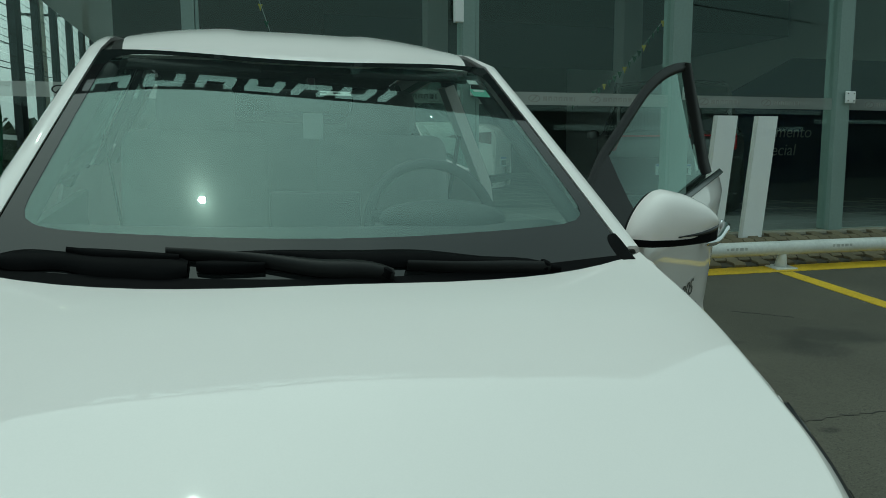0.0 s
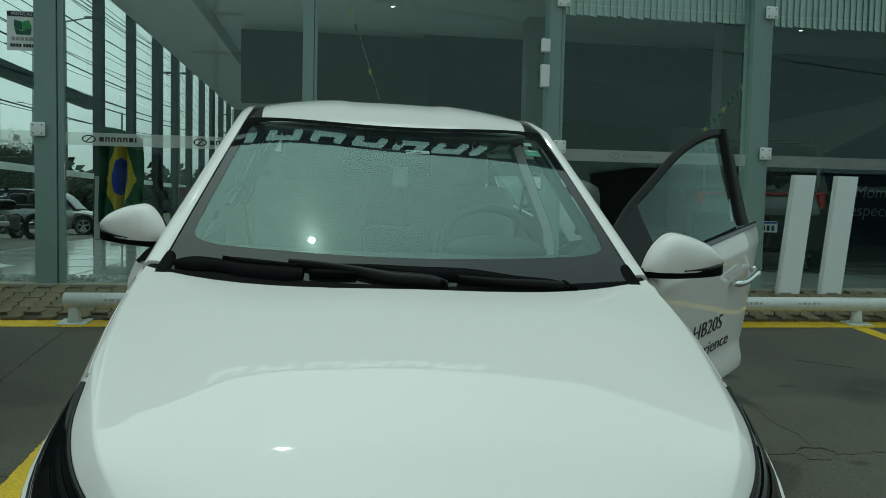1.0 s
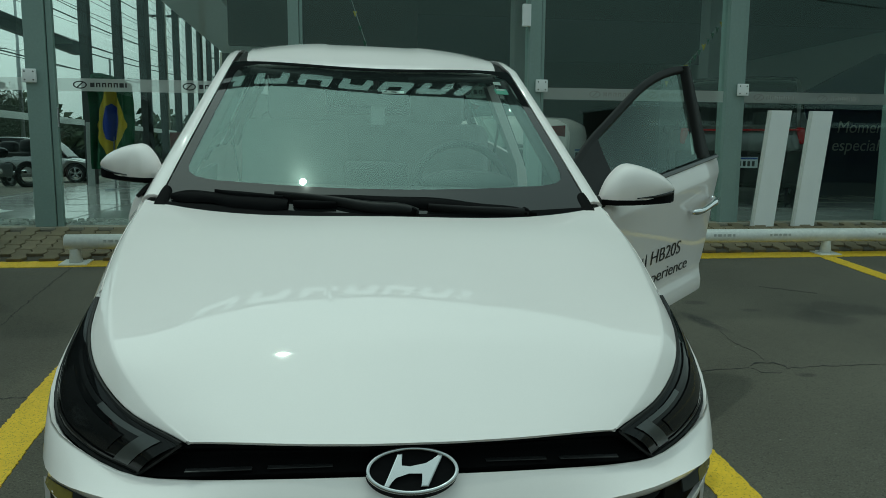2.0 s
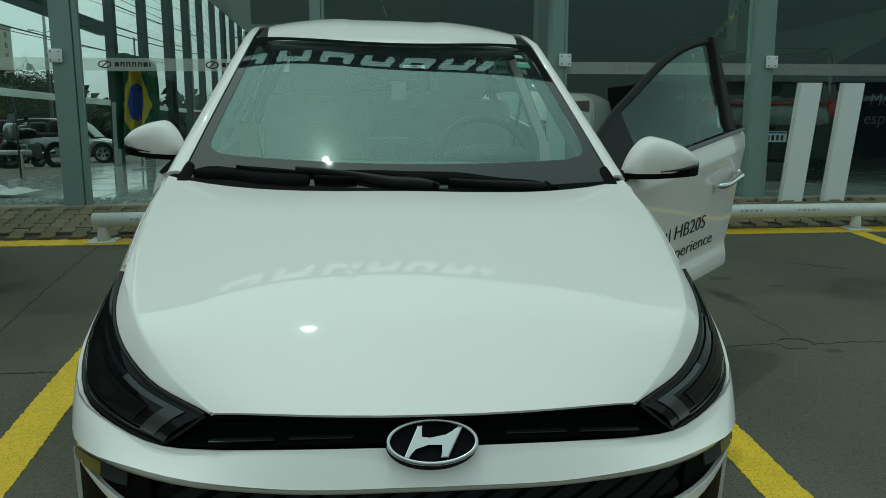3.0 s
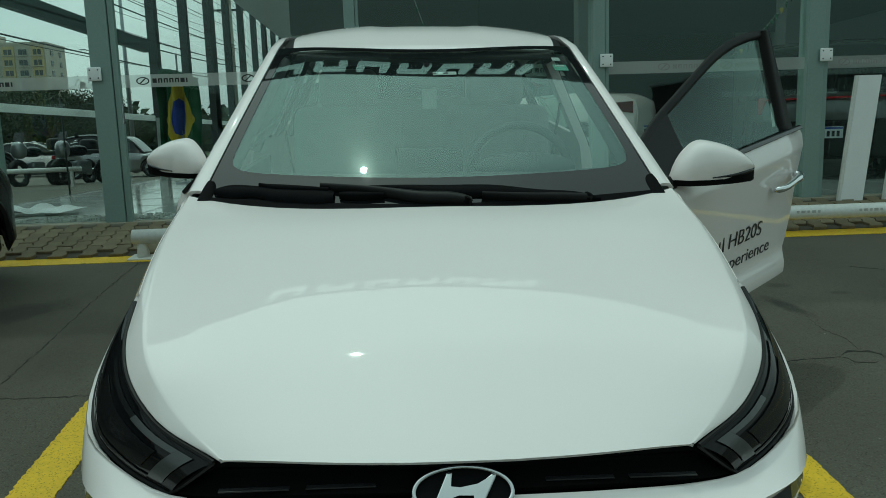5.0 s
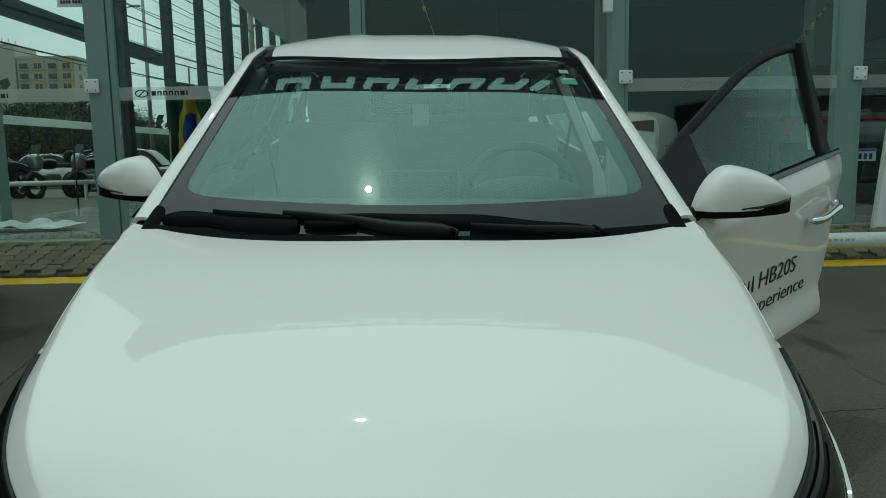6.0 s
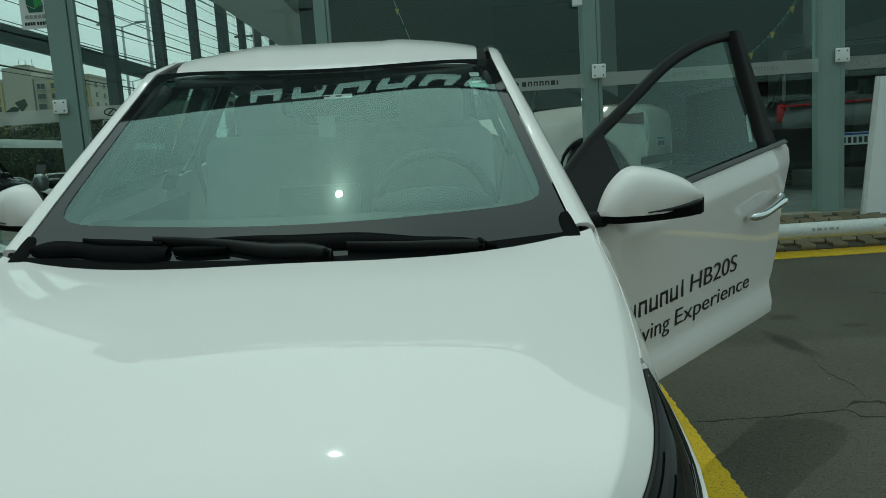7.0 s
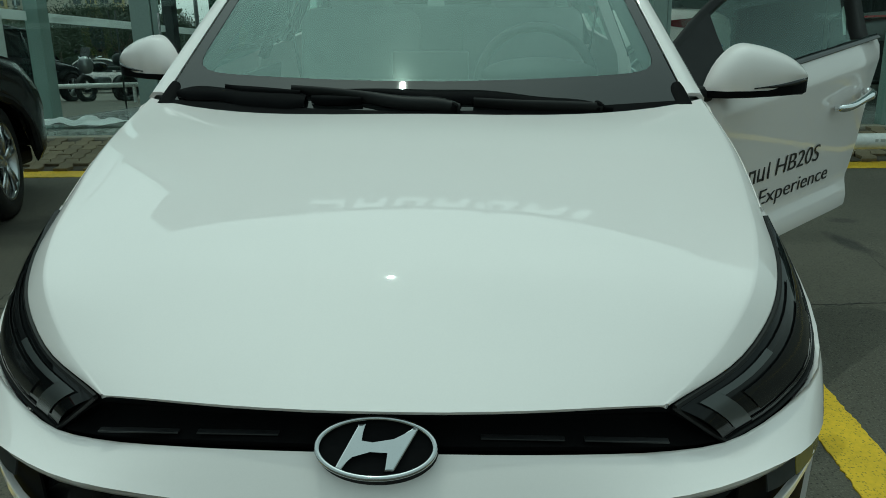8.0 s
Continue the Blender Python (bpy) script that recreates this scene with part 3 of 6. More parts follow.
def hood_rows():
    """Rows from the front edge to the windshield, out to a crease and down a facet to the side edge."""
    rows, n = [], 400
    ea, ka = spline(E_PTS, n + 1), spline(K_PTS, n + 1)
    for q in np.r_[np.linspace(0, 0.21, 8), np.linspace(0.225, 0.38, 16), np.linspace(0.41, 1, 17)]:
        e, k, yc = ea[int(round(q * n))], ka[int(round(q * n))], float(np.interp(q, [0, 0.3, 1], [0.132, 0.37, 1.02]))
        x0 = 0.095 + 0.127 * yc
        lift = k[2] - hood_z(k[0], k[1])
        right = []
        for x in [0, 0.4 * x0, 0.75 * x0] + [x0 + d for d in (-0.016, -0.009, -0.005, -0.002, 0.002, 0.005, 0.009, 0.016)] + [x0 + 0.016 + (k[0] - x0 - 0.016) * u for u in (0.15, 0.3, 0.45, 0.6, 0.74, 0.86, 0.94, 0.985)]:
            a = x / k[0]
            y = yc + (k[1] - yc) * a**2.2
            right.append(np.array((x, y, hood_z(x, y) + lift * a**5)))
        for u in (0.03, 0.1, 0.4, 0.75, 0.95, 1.0):
            right.append(k + (e - k) * u + np.array((0, 0, 0.0025 * math.sin(math.pi * u))))
        right.append(e + np.array((-0.002, 0.004, -0.006)))
        rows.append([p * [-1, 1, 1] for p in right[:0:-1]] + right)
    return rows


part("hood", sheet(hood_rows(), -0.007), WHITE_PAINT, sedan, "glossy white hood", True)


ws_v = np.linspace(-0.1, 1.0, 111)
ws_tilt = np.interp(ws_v, [-0.1, 0, 0.12, 0.2, 0.26, 0.4, 0.6, 0.77, 0.9, 1.0], [0.024, 0.0209, 0.0178, 0.0136, 0.0079, 0.0033, -0.0013, -0.0063, -0.0097, -0.012])
ws_bow = np.r_[0, np.cumsum((ws_tilt[1:] + ws_tilt[:-1]) / 2 * 0.01)]
ws_bow -= np.interp(0.0, ws_v, ws_bow)


def ws_point(s, v):
    """A point of the windshield: s across from -1 to 1, v from its foot (0) to its head (1)."""
    x = s * (0.69 - 0.14 * v)
    q = s**2
    y = 1.072 + 0.138 * q - 0.048 * q * q + (0.765 - 0.044 * q) * v
    z = 0.935 + 0.017 * q + (0.458 + 0.019 * q - 0.03 * q * q) * v + float(np.interp(v, ws_v, ws_bow))
    return (x, y, z)


VS, SS = np.linspace(-0.1, 1, 34), np.linspace(-1, 1, 25)


def over(p, d=0.0015):
    return (p[0], p[1] - d * 0.5, p[2] + d * 0.87)


screen = glazing("windshield", sheet([[ws_point(s, v) for s in SS] for v in VS], -0.005, None, 1), WINDSHIELD, sedan, None, "green-tinted windshield", True)


def border(a, k):
    """A point of the ceramic border: a round the glass, k from its inner edge (0) to the glass edge (1)."""
    c, s = math.cos(a), math.sin(a)
    inner = ((abs(c) / 0.952) ** 14 + (abs(s) / 0.416) ** 14) ** (-1 / 14)
    outer = min(1.0 / max(abs(c), 1e-6), (0.443 if s > 0 else 0.657) / max(abs(s), 1e-6))
    r = inner + (outer - inner) * k
    return over(ws_point(c * r, 0.557 + s * r))


part("frit_border", sheet([[border(a, k) for k in (0.0, 0.33, 0.66, 1.0)] for a in np.linspace(0, 2 * math.pi, 181)]), FRIT, sedan, "black ceramic border of the windshield", True)

R_C = [(0, 1.845, 1.398), (0, 1.92, 1.447), (0, 2.1, 1.494), (0, 2.4, 1.516), (0, 2.75, 1.508), (0, 3.1, 1.465), (0, 3.35, 1.41)]
R_E = [(0.56, 1.925, 1.39), (0.565, 1.99, 1.42), (0.572, 2.2, 1.452), (0.58, 2.5, 1.465), (0.58, 2.8, 1.455), (0.57, 3.1, 1.41), (0.555, 3.38, 1.365)]


def roof_rows(ss, sink=0.0, n=22):
    rows = []
    for e, c in zip(spline(R_E, n), spline(R_C, n)):
        rows.append([(e[0] * s, c[1] + (e[1] - c[1]) * s**2, c[2] + (e[2] - c[2]) * abs(s) ** 2.6 - sink - 0.007 / (1 + math.exp((abs(e[0] * s) - 0.19) / 0.012))) for s in ss])
    return rows


part("roof", sheet(roof_rows(np.linspace(-0.9, 0.9, 41)), -0.01), WHITE_PAINT, sedan, "", True)
for d in (-1, 1):
    part("roof_ditch", sheet(roof_rows([d * 0.9, d * 0.92, d * 0.955], 0.008), -0.006 * d), BLACK_PLASTIC, sedan, "black roof moulding", True)
    rail = []
    for v in np.linspace(0.03, 1.0, 14):
        g = np.array(ws_point(d, v))
        wide = 1.0 + 0.35 * (1 - v)
        rail.append([g + np.array([d * a * wide, b, c]) for a, b, c in ((0.003, -0.003, 0.004), (0.014, -0.004, 0.009), (0.032, 0.004, 0.007), (0.047, 0.025, -0.008), (0.055, 0.06, -0.035), (0.056, 0.10, -0.06))])
    for e in spline(R_E, 22)[3:]:
        rail.append([np.array([d * (e[0] - 0.01 + a), e[1], e[2] + c]) for a, c in ((0.0, 0.004), (0.014, 0.006), (0.032, 0.0), (0.047, -0.016), (0.057, -0.05), (0.06, -0.08))])
    part("pillar", sheet(rail, -0.012 * d), WHITE_PAINT, sedan, "white windshield pillar and roof rail", True)
    cap_rows = []
    for v in np.linspace(-0.02, 0.082, 7):
        g = np.array(ws_point(d, v))
        k = 1.0 - 0.5 * max(0.0, v / 0.082) ** 4
        cap_rows.append([g + np.array([d * a * k, b, c]) for a, b, c in ((-0.03, 0.0, 0.002), (-0.023, -0.002, 0.006), (-0.012, -0.003, 0.0085), (0.002, -0.004, 0.009), (0.008, -0.003, 0.008), (0.011, 0.001, 0.004))])
    part("pillar_cap", sheet(cap_rows, -0.004 * d), WIPER_BLACK, sedan, "black corner cap at the windshield foot", True)


def side_half(y):
    return float(np.interp(y, [0.45, 0.6, 0.87, 1.4, 2.5, 3.4, 3.9, 4.15, 4.3, 4.37], [0.775, 0.79, 0.804, 0.822, 0.832, 0.828, 0.805, 0.77, 0.7, 0.6]))


E_ARR = spline(E_PTS, 40)


def side_top(y):
    if y < 1.12:
        return float(np.interp(y, E_ARR[:, 1], E_ARR[:, 0])) + 0.004, float(np.interp(y, E_ARR[:, 1], E_ARR[:, 2])) - 0.003
    return float(np.interp(y, [1.12, 1.25, 1.4, 2.5, 3.4, 4.1, 4.37], [0.742, 0.76, 0.775, 0.785, 0.76, 0.69, 0.55])), float(np.interp(y, [1.12, 1.4, 2.5, 3.4, 4.37], [0.942, 0.95, 1.0, 1.04, 1.04]))


def side_low(y):
    z = 0.2
    for yc in (0.87, 3.4):
        if abs(y - yc) < 0.345:
            z = max(z, 0.31 + math.sqrt(0.345**2 - (y - yc) ** 2))
    return z


def side_sheet(d, y0, y1, n, z_min=None, z_max=None, m=13):
    rows = []
    for y in np.linspace(y0, y1, n):
        w, (xt, zt), zl = side_half(y), side_top(y), side_low(y)
        zl = max(zl, z_min or 0)
        top = min(zt, z_max or 9)
        row = []
        for z in np.linspace(zl, top, m):
            u = (z - 0.2) / (zt - 0.2)
            front = min(1.0, max(0.0, (1.25 - y) / 0.3))
            x = np.interp(u, [0, 0.12, 0.35, 0.6, 0.72, 0.88, 0.96, 1], [w - 0.06, w - 0.02, w - 0.012, w - 0.004, w, w - (0.3 + 0.12 * front) * (w - xt), w - (0.6 + 0.16 * front) * (w - xt), xt])
            row.append((d * float(x), y, float(z)))
        rows.append(row)
    return sheet(rows, 0.012 * d)


for d in (-1, 1):
    part("fender", side_sheet(d, 0.672, 1.375, 22), WHITE_PAINT, sedan, "", True)
    part("rear_door", side_sheet(d, 2.5, 3.36, 16, 0.36), WHITE_PAINT, sedan, "", True)
    part("quarter_panel", side_sheet(d, 3.366, 4.37, 26), WHITE_PAINT, sedan, "", True)
    part("sill", side_sheet(d, 1.38, 3.36, 12, None, 0.355, 5), WHITE_PAINT, sedan, "", True)

# front end
TOP_B = [(0, 0.128, 0.578), (0.3, 0.14, 0.575), (0.44, 0.17, 0.560), (0.537, 0.216, 0.545), (0.660, 0.312, 0.553), (0.753, 0.415, 0.583), (0.781, 0.52, 0.64), (0.757, 0.60, 0.722), (0.717, 0.662, 0.801)]
MID_B = [(0, 0.078, 0.521), (0.3, 0.09, 0.521), (0.487, 0.117, 0.53), (0.6, 0.182, 0.525), (0.7, 0.283, 0.507), (0.77, 0.40, 0.5), (0.801, 0.52, 0.53), (0.8, 0.60, 0.6), (0.797, 0.668, 0.64)]
LOW_B = [(0, 0.085, 0.508), (0.3, 0.097, 0.508), (0.487, 0.125, 0.518), (0.6, 0.191, 0.512), (0.7, 0.294, 0.491), (0.783, 0.42, 0.452), (0.812, 0.54, 0.385), (0.812, 0.61, 0.36), (0.81, 0.668, 0.345)]
NB = 25


def mirror_rows(rows):
    """Rows of the right half, carried on to the left half."""
    return [np.vstack([(np.array(r) * [-1, 1, 1])[:0:-1], r]) for r in rows]


tb, mb, lb = spline(TOP_B, NB), spline(MID_B, NB), spline(LOW_B, NB)
bulge = np.stack([np.linspace(0.0, 0.003, NB), np.linspace(-0.001, -0.001, NB), np.linspace(0.001, 0.003, NB)], 1)
part("front_bumper", sheet(mirror_rows([tb, tb * 0.985 + mb * 0.015, tb * 0.9 + mb * 0.1 + bulge * 0.4, tb * 0.66 + mb * 0.34 + bulge * 0.8, tb * 0.33 + mb * 0.67 + bulge * 0.7, mb * 0.97 + tb * 0.03, mb]), -0.01), WHITE_PAINT, sedan, "white bumper band", True)
part("bumper_lip", sheet(mirror_rows([mb, mb * 0.5 + lb * 0.5, lb, lb + np.array([0, 0.03, -0.004])])), WHITE_PAINT, sedan, "white lower lip of the bumper band", True)
# lower front: faceted dark mesh and the painted corners
rows = []
for k, z in enumerate(np.linspace(0.52, 0.24, 12)):
    row = []
    for i, x in enumerate(np.linspace(-0.68, 0.68, 40)):
        y = float(np.interp(abs(x), lb[:, 0], lb[:, 1])) + 0.035 + (0.012 if (i + k) % 2 else 0.0)
        row.append((x, y, z - 0.05 * max(0, abs(x) - 0.5)))
    rows.append(row)
part("lower_grille", sheet(rows, -0.01), GRILLE_DARK, sedan, "faceted gloss black lower grille")
for d in (-1, 1):
    rows = []
    for q in np.linspace(0.8, 1.0, 8):
        i = int(round(q * (NB - 1)))
        p = lb[i]
        rows.append([(d * (p[0] - 0.002), p[1] + 0.004, z) for z in np.linspace(p[2] - 0.004, max(0.2, 0.655 if p[1] > 0.62 else 0.2) if p[1] < 0.5 else 0.2, 7)])
    part("bumper_corner", sheet(rows, 0.01 * d), WHITE_PAINT, sedan, "", True)
    # corner insert: dark housing, reflector panel and the white blade across it
    def corner(x, z, inset):
        return (d * x, float(np.interp(x, lb[:, 0], lb[:, 1])) + inset, z)

    edge = lambda x: float(np.interp(x, lb[:, 0], lb[:, 2]))
    part("corner_insert", sheet([[corner(x, edge(x) - 0.002 - 0.3 * k, 0.016 + 0.01 * k) for k in np.linspace(0, 1, 6)] for x in np.linspace(0.55, 0.808, 9)], 0.004 * d), WIPER_BLACK, sedan, "gloss black corner insert", True)
    low = lambda t: 0.488 + (0.446 - 0.488) * t
    panel_rows = [[corner(0.6 + 0.178 * t, edge(0.6 + 0.178 * t) * (1 - k) + low(t) * k - 0.002, 0.006 - 0.014 * k) for k in np.linspace(0, 1, 4)] for t in np.linspace(0, 1, 9)]
    part("reflector_panel", sheet(panel_rows, 0.003 * d), REFLECTOR_GREY, sedan, "dark grey reflector panel", True)
    part("side_reflector", sheet([[corner(0.6 + 0.178 * t, edge(0.6 + 0.178 * t) * (1 - k) + low(t) * k - 0.002, 0.002 - 0.014 * k) for k in (0.06, 0.5, 0.97)] for t in np.linspace(0.42, 1.0, 8)], 0.002 * d), AMBER, sedan, "dull amber reflector strip", True)
    blade_rows = []
    for x in np.linspace(0.745, 0.48, 9):
        zc, hw = 0.455 - 0.16 * (0.745 - x), 0.004 + 0.075 * (0.745 - x)
        blade_rows.append([corner(x, zc + hw * k, -0.018 + 0.006 * abs(k)) for k in (1, 0.7, -0.7, -1)])
    part("bumper_blade", sheet(blade_rows, 0.012 * d), WHITE_PAINT, sedan, "white blade across the corner insert", False)
    # headlight
    lt = spline([(0.443, 0.179, 0.636), (0.577, 0.281, 0.668), (0.655, 0.380, 0.710), (0.701, 0.497, 0.748), (0.721, 0.64, 0.797)], 18)
    ll = spline([(0.54, 0.222, 0.551), (0.656, 0.314, 0.561), (0.748, 0.415, 0.591), (0.777, 0.518, 0.646), (0.758, 0.593, 0.726), (0.724, 0.646, 0.797)], 18)

    def lamp_rows(a0, a1, b0, b1, deep, na=18, nb=7):
        rows = []
        for a in np.linspace(a0, a1, na):
            j = a * 17
            i, f = min(int(j), 16), j - min(int(j), 16)
            p, q = lt[i] * (1 - f) + lt[i + 1] * f, ll[i] * (1 - f) + ll[i + 1] * f
            rows.append([(p * (1 - b) + q * b + np.array([0.35, -0.7, 0.6]) * (0.075 * b * (1 - b) - deep) * (1 - 0.5 * a)) * [d, 1, 1] for b in np.linspace(b0, b1, nb)])
        return rows

    lamp = part("headlight", sheet(lamp_rows(0, 1, 0, 1, 0.03), 0.006 * d), LAMP_DARK, sedan, "smoked headlight", True)
    part("lens", sheet(lamp_rows(0, 1, 0, 1, 0.0) if d > 0 else lamp_rows(0, 1, 0, 1, 0.0)[::-1], 0.0), SMOKED, lamp, "dark smoked lamp lens", True)
    for a0, a1, b0, b1, mt, nm in ((0.05, 0.12, 0.13, 0.86, LAMP_GREY, "light_guide"), (0.12, 0.36, 0.13, 0.24, LAMP_GREY, "light_guide"), (0.36, 0.68, 0.14, 0.22, LAMP_MID, "light_guide"), (0.17, 0.62, 0.36, 0.78, LAMP_MID, "reflector_panel"), (0.12, 0.7, 0.86, 0.9, LAMP_MID, "light_guide")):
        part(nm, sheet(lamp_rows(a0, a1, b0, b1, -0.003, 16, 6), 0.001 * d), mt, lamp, "", True)
    part("lamp_rim", tube([np.array(k) * [d, 1, 1] for k in np.vstack([lt, ll[::-1], lt[:1]])], 0.005, 6), BLACK_PLASTIC, lamp)
slot = []
for x in np.linspace(-0.52, 0.52, 31):
    a = abs(x)
    y0, z0 = float(np.interp(a, [0, 0.44, 0.52], [0.15, 0.19, 0.215])), float(np.interp(a, [0, 0.44, 0.52], [0.638, 0.634, 0.615]))
    y1, z1 = float(np.interp(a, tb[:, 0], tb[:, 1])) + 0.012, float(np.interp(a, tb[:, 0], tb[:, 2]))
    slot.append([(x, y0 + (y1 - y0) * k + 0.045 * math.sin(k * math.pi), z0 + (z1 - z0) * k) for k in np.linspace(0, 1, 7)])
grille = part("upper_grille", sheet(slot, 0.01), WIPER_BLACK, sedan, "gloss black grille slot", True)
for x in (-0.37, -0.215, 0.215, 0.37):
    part("grille_rib", box((0.125, 0.012, 0.0028), (x, 0.15 + 0.05 * x * x, 0.6 - 0.02 * abs(x)), 0.001), RIB_BLACK, grille)
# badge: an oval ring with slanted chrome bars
bm_m = Matrix.Translation((0, 0.112, 0.601)) @ Matrix.Rotation(radians(-50), 4, "X") @ Matrix.Scale(0.96, 4)
ring = [(0.09 * math.cos(a), 0, 0.046 * math.sin(a)) for a in np.linspace(0, 2 * math.pi, 57)]
badge = part("badge", prism([(0.094 * math.cos(a), 0.05 * math.sin(a)) for a in np.linspace(0, 2 * math.pi, 48, endpoint=False)], 0.03, bm_m @ Matrix.Translation((0, 0.004, 0))), WIPER_BLACK, sedan, "oval badge with a chrome ring")
part("badge_ring", tube([bm_m @ Vector(k) for k in ring], 0.0046, 10, cap=False), BADGE_CHROME, badge, "chrome oval ring", True)
mark = [(-0.060, -0.034), (-0.048, -0.036), (-0.036, -0.013), (-0.008, -0.008), (0.023, -0.005), (0.014, -0.036), (0.029, -0.036), (0.063, 0.029), (0.053, 0.031), (0.028, 0.009), (-0.005, 0.003), (-0.026, 0.006), (-0.017, 0.036), (-0.029, 0.035)]
bm = prism([(x * 1.02, z) for x, z in mark], 0.008, bm_m @ Matrix.Translation((0, -0.004, 0)))
bm.faces.ensure_lookup_table()
bmesh.ops.bevel(bm, geom=list(bm.faces[0].edges), offset=0.0034, segments=3, affect="EDGES", profile=0.5)
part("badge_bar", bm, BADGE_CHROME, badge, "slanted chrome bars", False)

# wipers on the foot of the windshield
def on_screen(s, v, h):
    return np.array(ws_point(s, v)) + np.array([0, -0.5, 0.87]) * h


def strip_on_screen(pts, h, n=22):
    """A low tapering strip lying on the glass, through (s, v, half-width)."""
    return sheet([[on_screen(s, v + w * k, 0.003 + h * q) for k, q in ((1, 0), (0.85, 0.75), (0.1, 1.0), (-0.75, 0.8), (-1, 0))] for s, v, w in spline(pts, n)], 0.002)


part("cowl", sheet([[on_screen(s, v, 0.004) for v in (-0.06, -0.01, 0.006)] for s in np.linspace(-0.97, 0.97, 31)], 0.003), WIPER_BLACK, sedan, "black plastic cowl strip", True)
wiper_sets = (
    ([(-0.955, 0.03, 0.007), (-0.92, 0.034, 0.021), (-0.76, 0.04, 0.023), (-0.7, 0.034, 0.029), (-0.6, 0.033, 0.031), (-0.46, 0.034, 0.028), (-0.435, 0.032, 0.018)],
     [(-0.77, 0.066, 0.003), (-0.72, 0.062, 0.009), (-0.6, 0.06, 0.01), (-0.46, 0.058, 0.006)],
     [(-0.5, 0.072, 0.004), (-0.396, 0.07, 0.006), (-0.25, 0.06, 0.01), (-0.074, 0.034, 0.018), (0.12, 0.014, 0.015), (0.15, 0.002, 0.012)], (0.135, 0.008)),
    ([(-0.4, 0.072, 0.004), (-0.18, 0.079, 0.01), (0.028, 0.065, 0.023), (0.26, 0.056, 0.024), (0.445, 0.029, 0.016), (0.64, 0.0, 0.012), (0.71, -0.022, 0.005)],
     [(-0.41, 0.036, 0.006), (-0.38, 0.036, 0.011), (-0.32, 0.037, 0.011), (-0.22, 0.038, 0.004)],
     [(0.2, 0.03, 0.003), (0.4, 0.012, 0.008), (0.55, 0.0, 0.01), (0.67, -0.014, 0.01)], (0.66, -0.008)))
for blade, carrier, arm, base in wiper_sets:
    w = part("wiper", strip_on_screen(arm, 0.022), BLACK_PLASTIC, sedan, "black wiper arm", True)
    part("blade", strip_on_screen(blade, 0.012), WIPER_BLACK, w, "black rubber blade", True)
    part("blade_carrier", strip_on_screen(carrier, 0.017, 10), WIPER_BLACK, w, "", True)
    part("pivot", lathe([(0.001, -0.012), (0.012, -0.012), (0.014, 0.004), (0.009, 0.008), (0.001, 0.009)], 14, Matrix.Translation(on_screen(*base, 0.016)) @ Matrix.Rotation(radians(-60), 4, "Y")), WIPER_BLACK, w)

# stickers and tags behind the glass
def on_glass(name, s, v, w, h, mat, label, deep=0.006, parent=None):
    a, b, c = (Vector(ws_point(s + k, v + q)) for k, q in ((0, 0), (0.01, 0), (0, 0.01)))
    ex, ey = (b - a).normalized(), (c - a).normalized()
    n = ex.cross(ey)
    m = Matrix((ex, ey, n)).transposed().to_4x4()
    m.translation = a - n * deep
    bm = bmesh.new()
    box((w, h, 0.0015), (0, 0, 0), 0, None, bm)
    bmesh.ops.transform(bm, matrix=m, verts=bm.verts)
    return part(name, bm, mat, parent or sedan, label)


on_glass("toll_tag", 0.11, 0.815, 0.085, 0.02, PAPER, "white toll tag")
on_glass("tag_bar", 0.115, 0.815, 0.02, 0.006, INK, "dark print", 0.0045)
on_glass("tag_bar", 0.05, 0.815, 0.02, 0.004, INK, "dark print", 0.0045)
for s, v, w, h, mt, lb_ in ((0.868, 0.9, 0.03, 0.022, PAPER, "small pale sticker"), (0.868, 0.83, 0.052, 0.04, GREEN_PAPER, "green service sticker")):
    on_glass("sticker", s, v, w, h, mt, lb_)
on_glass("sticker_print", 0.868, 0.842, 0.034, 0.01, PAPER, "pale print", 0.0045)

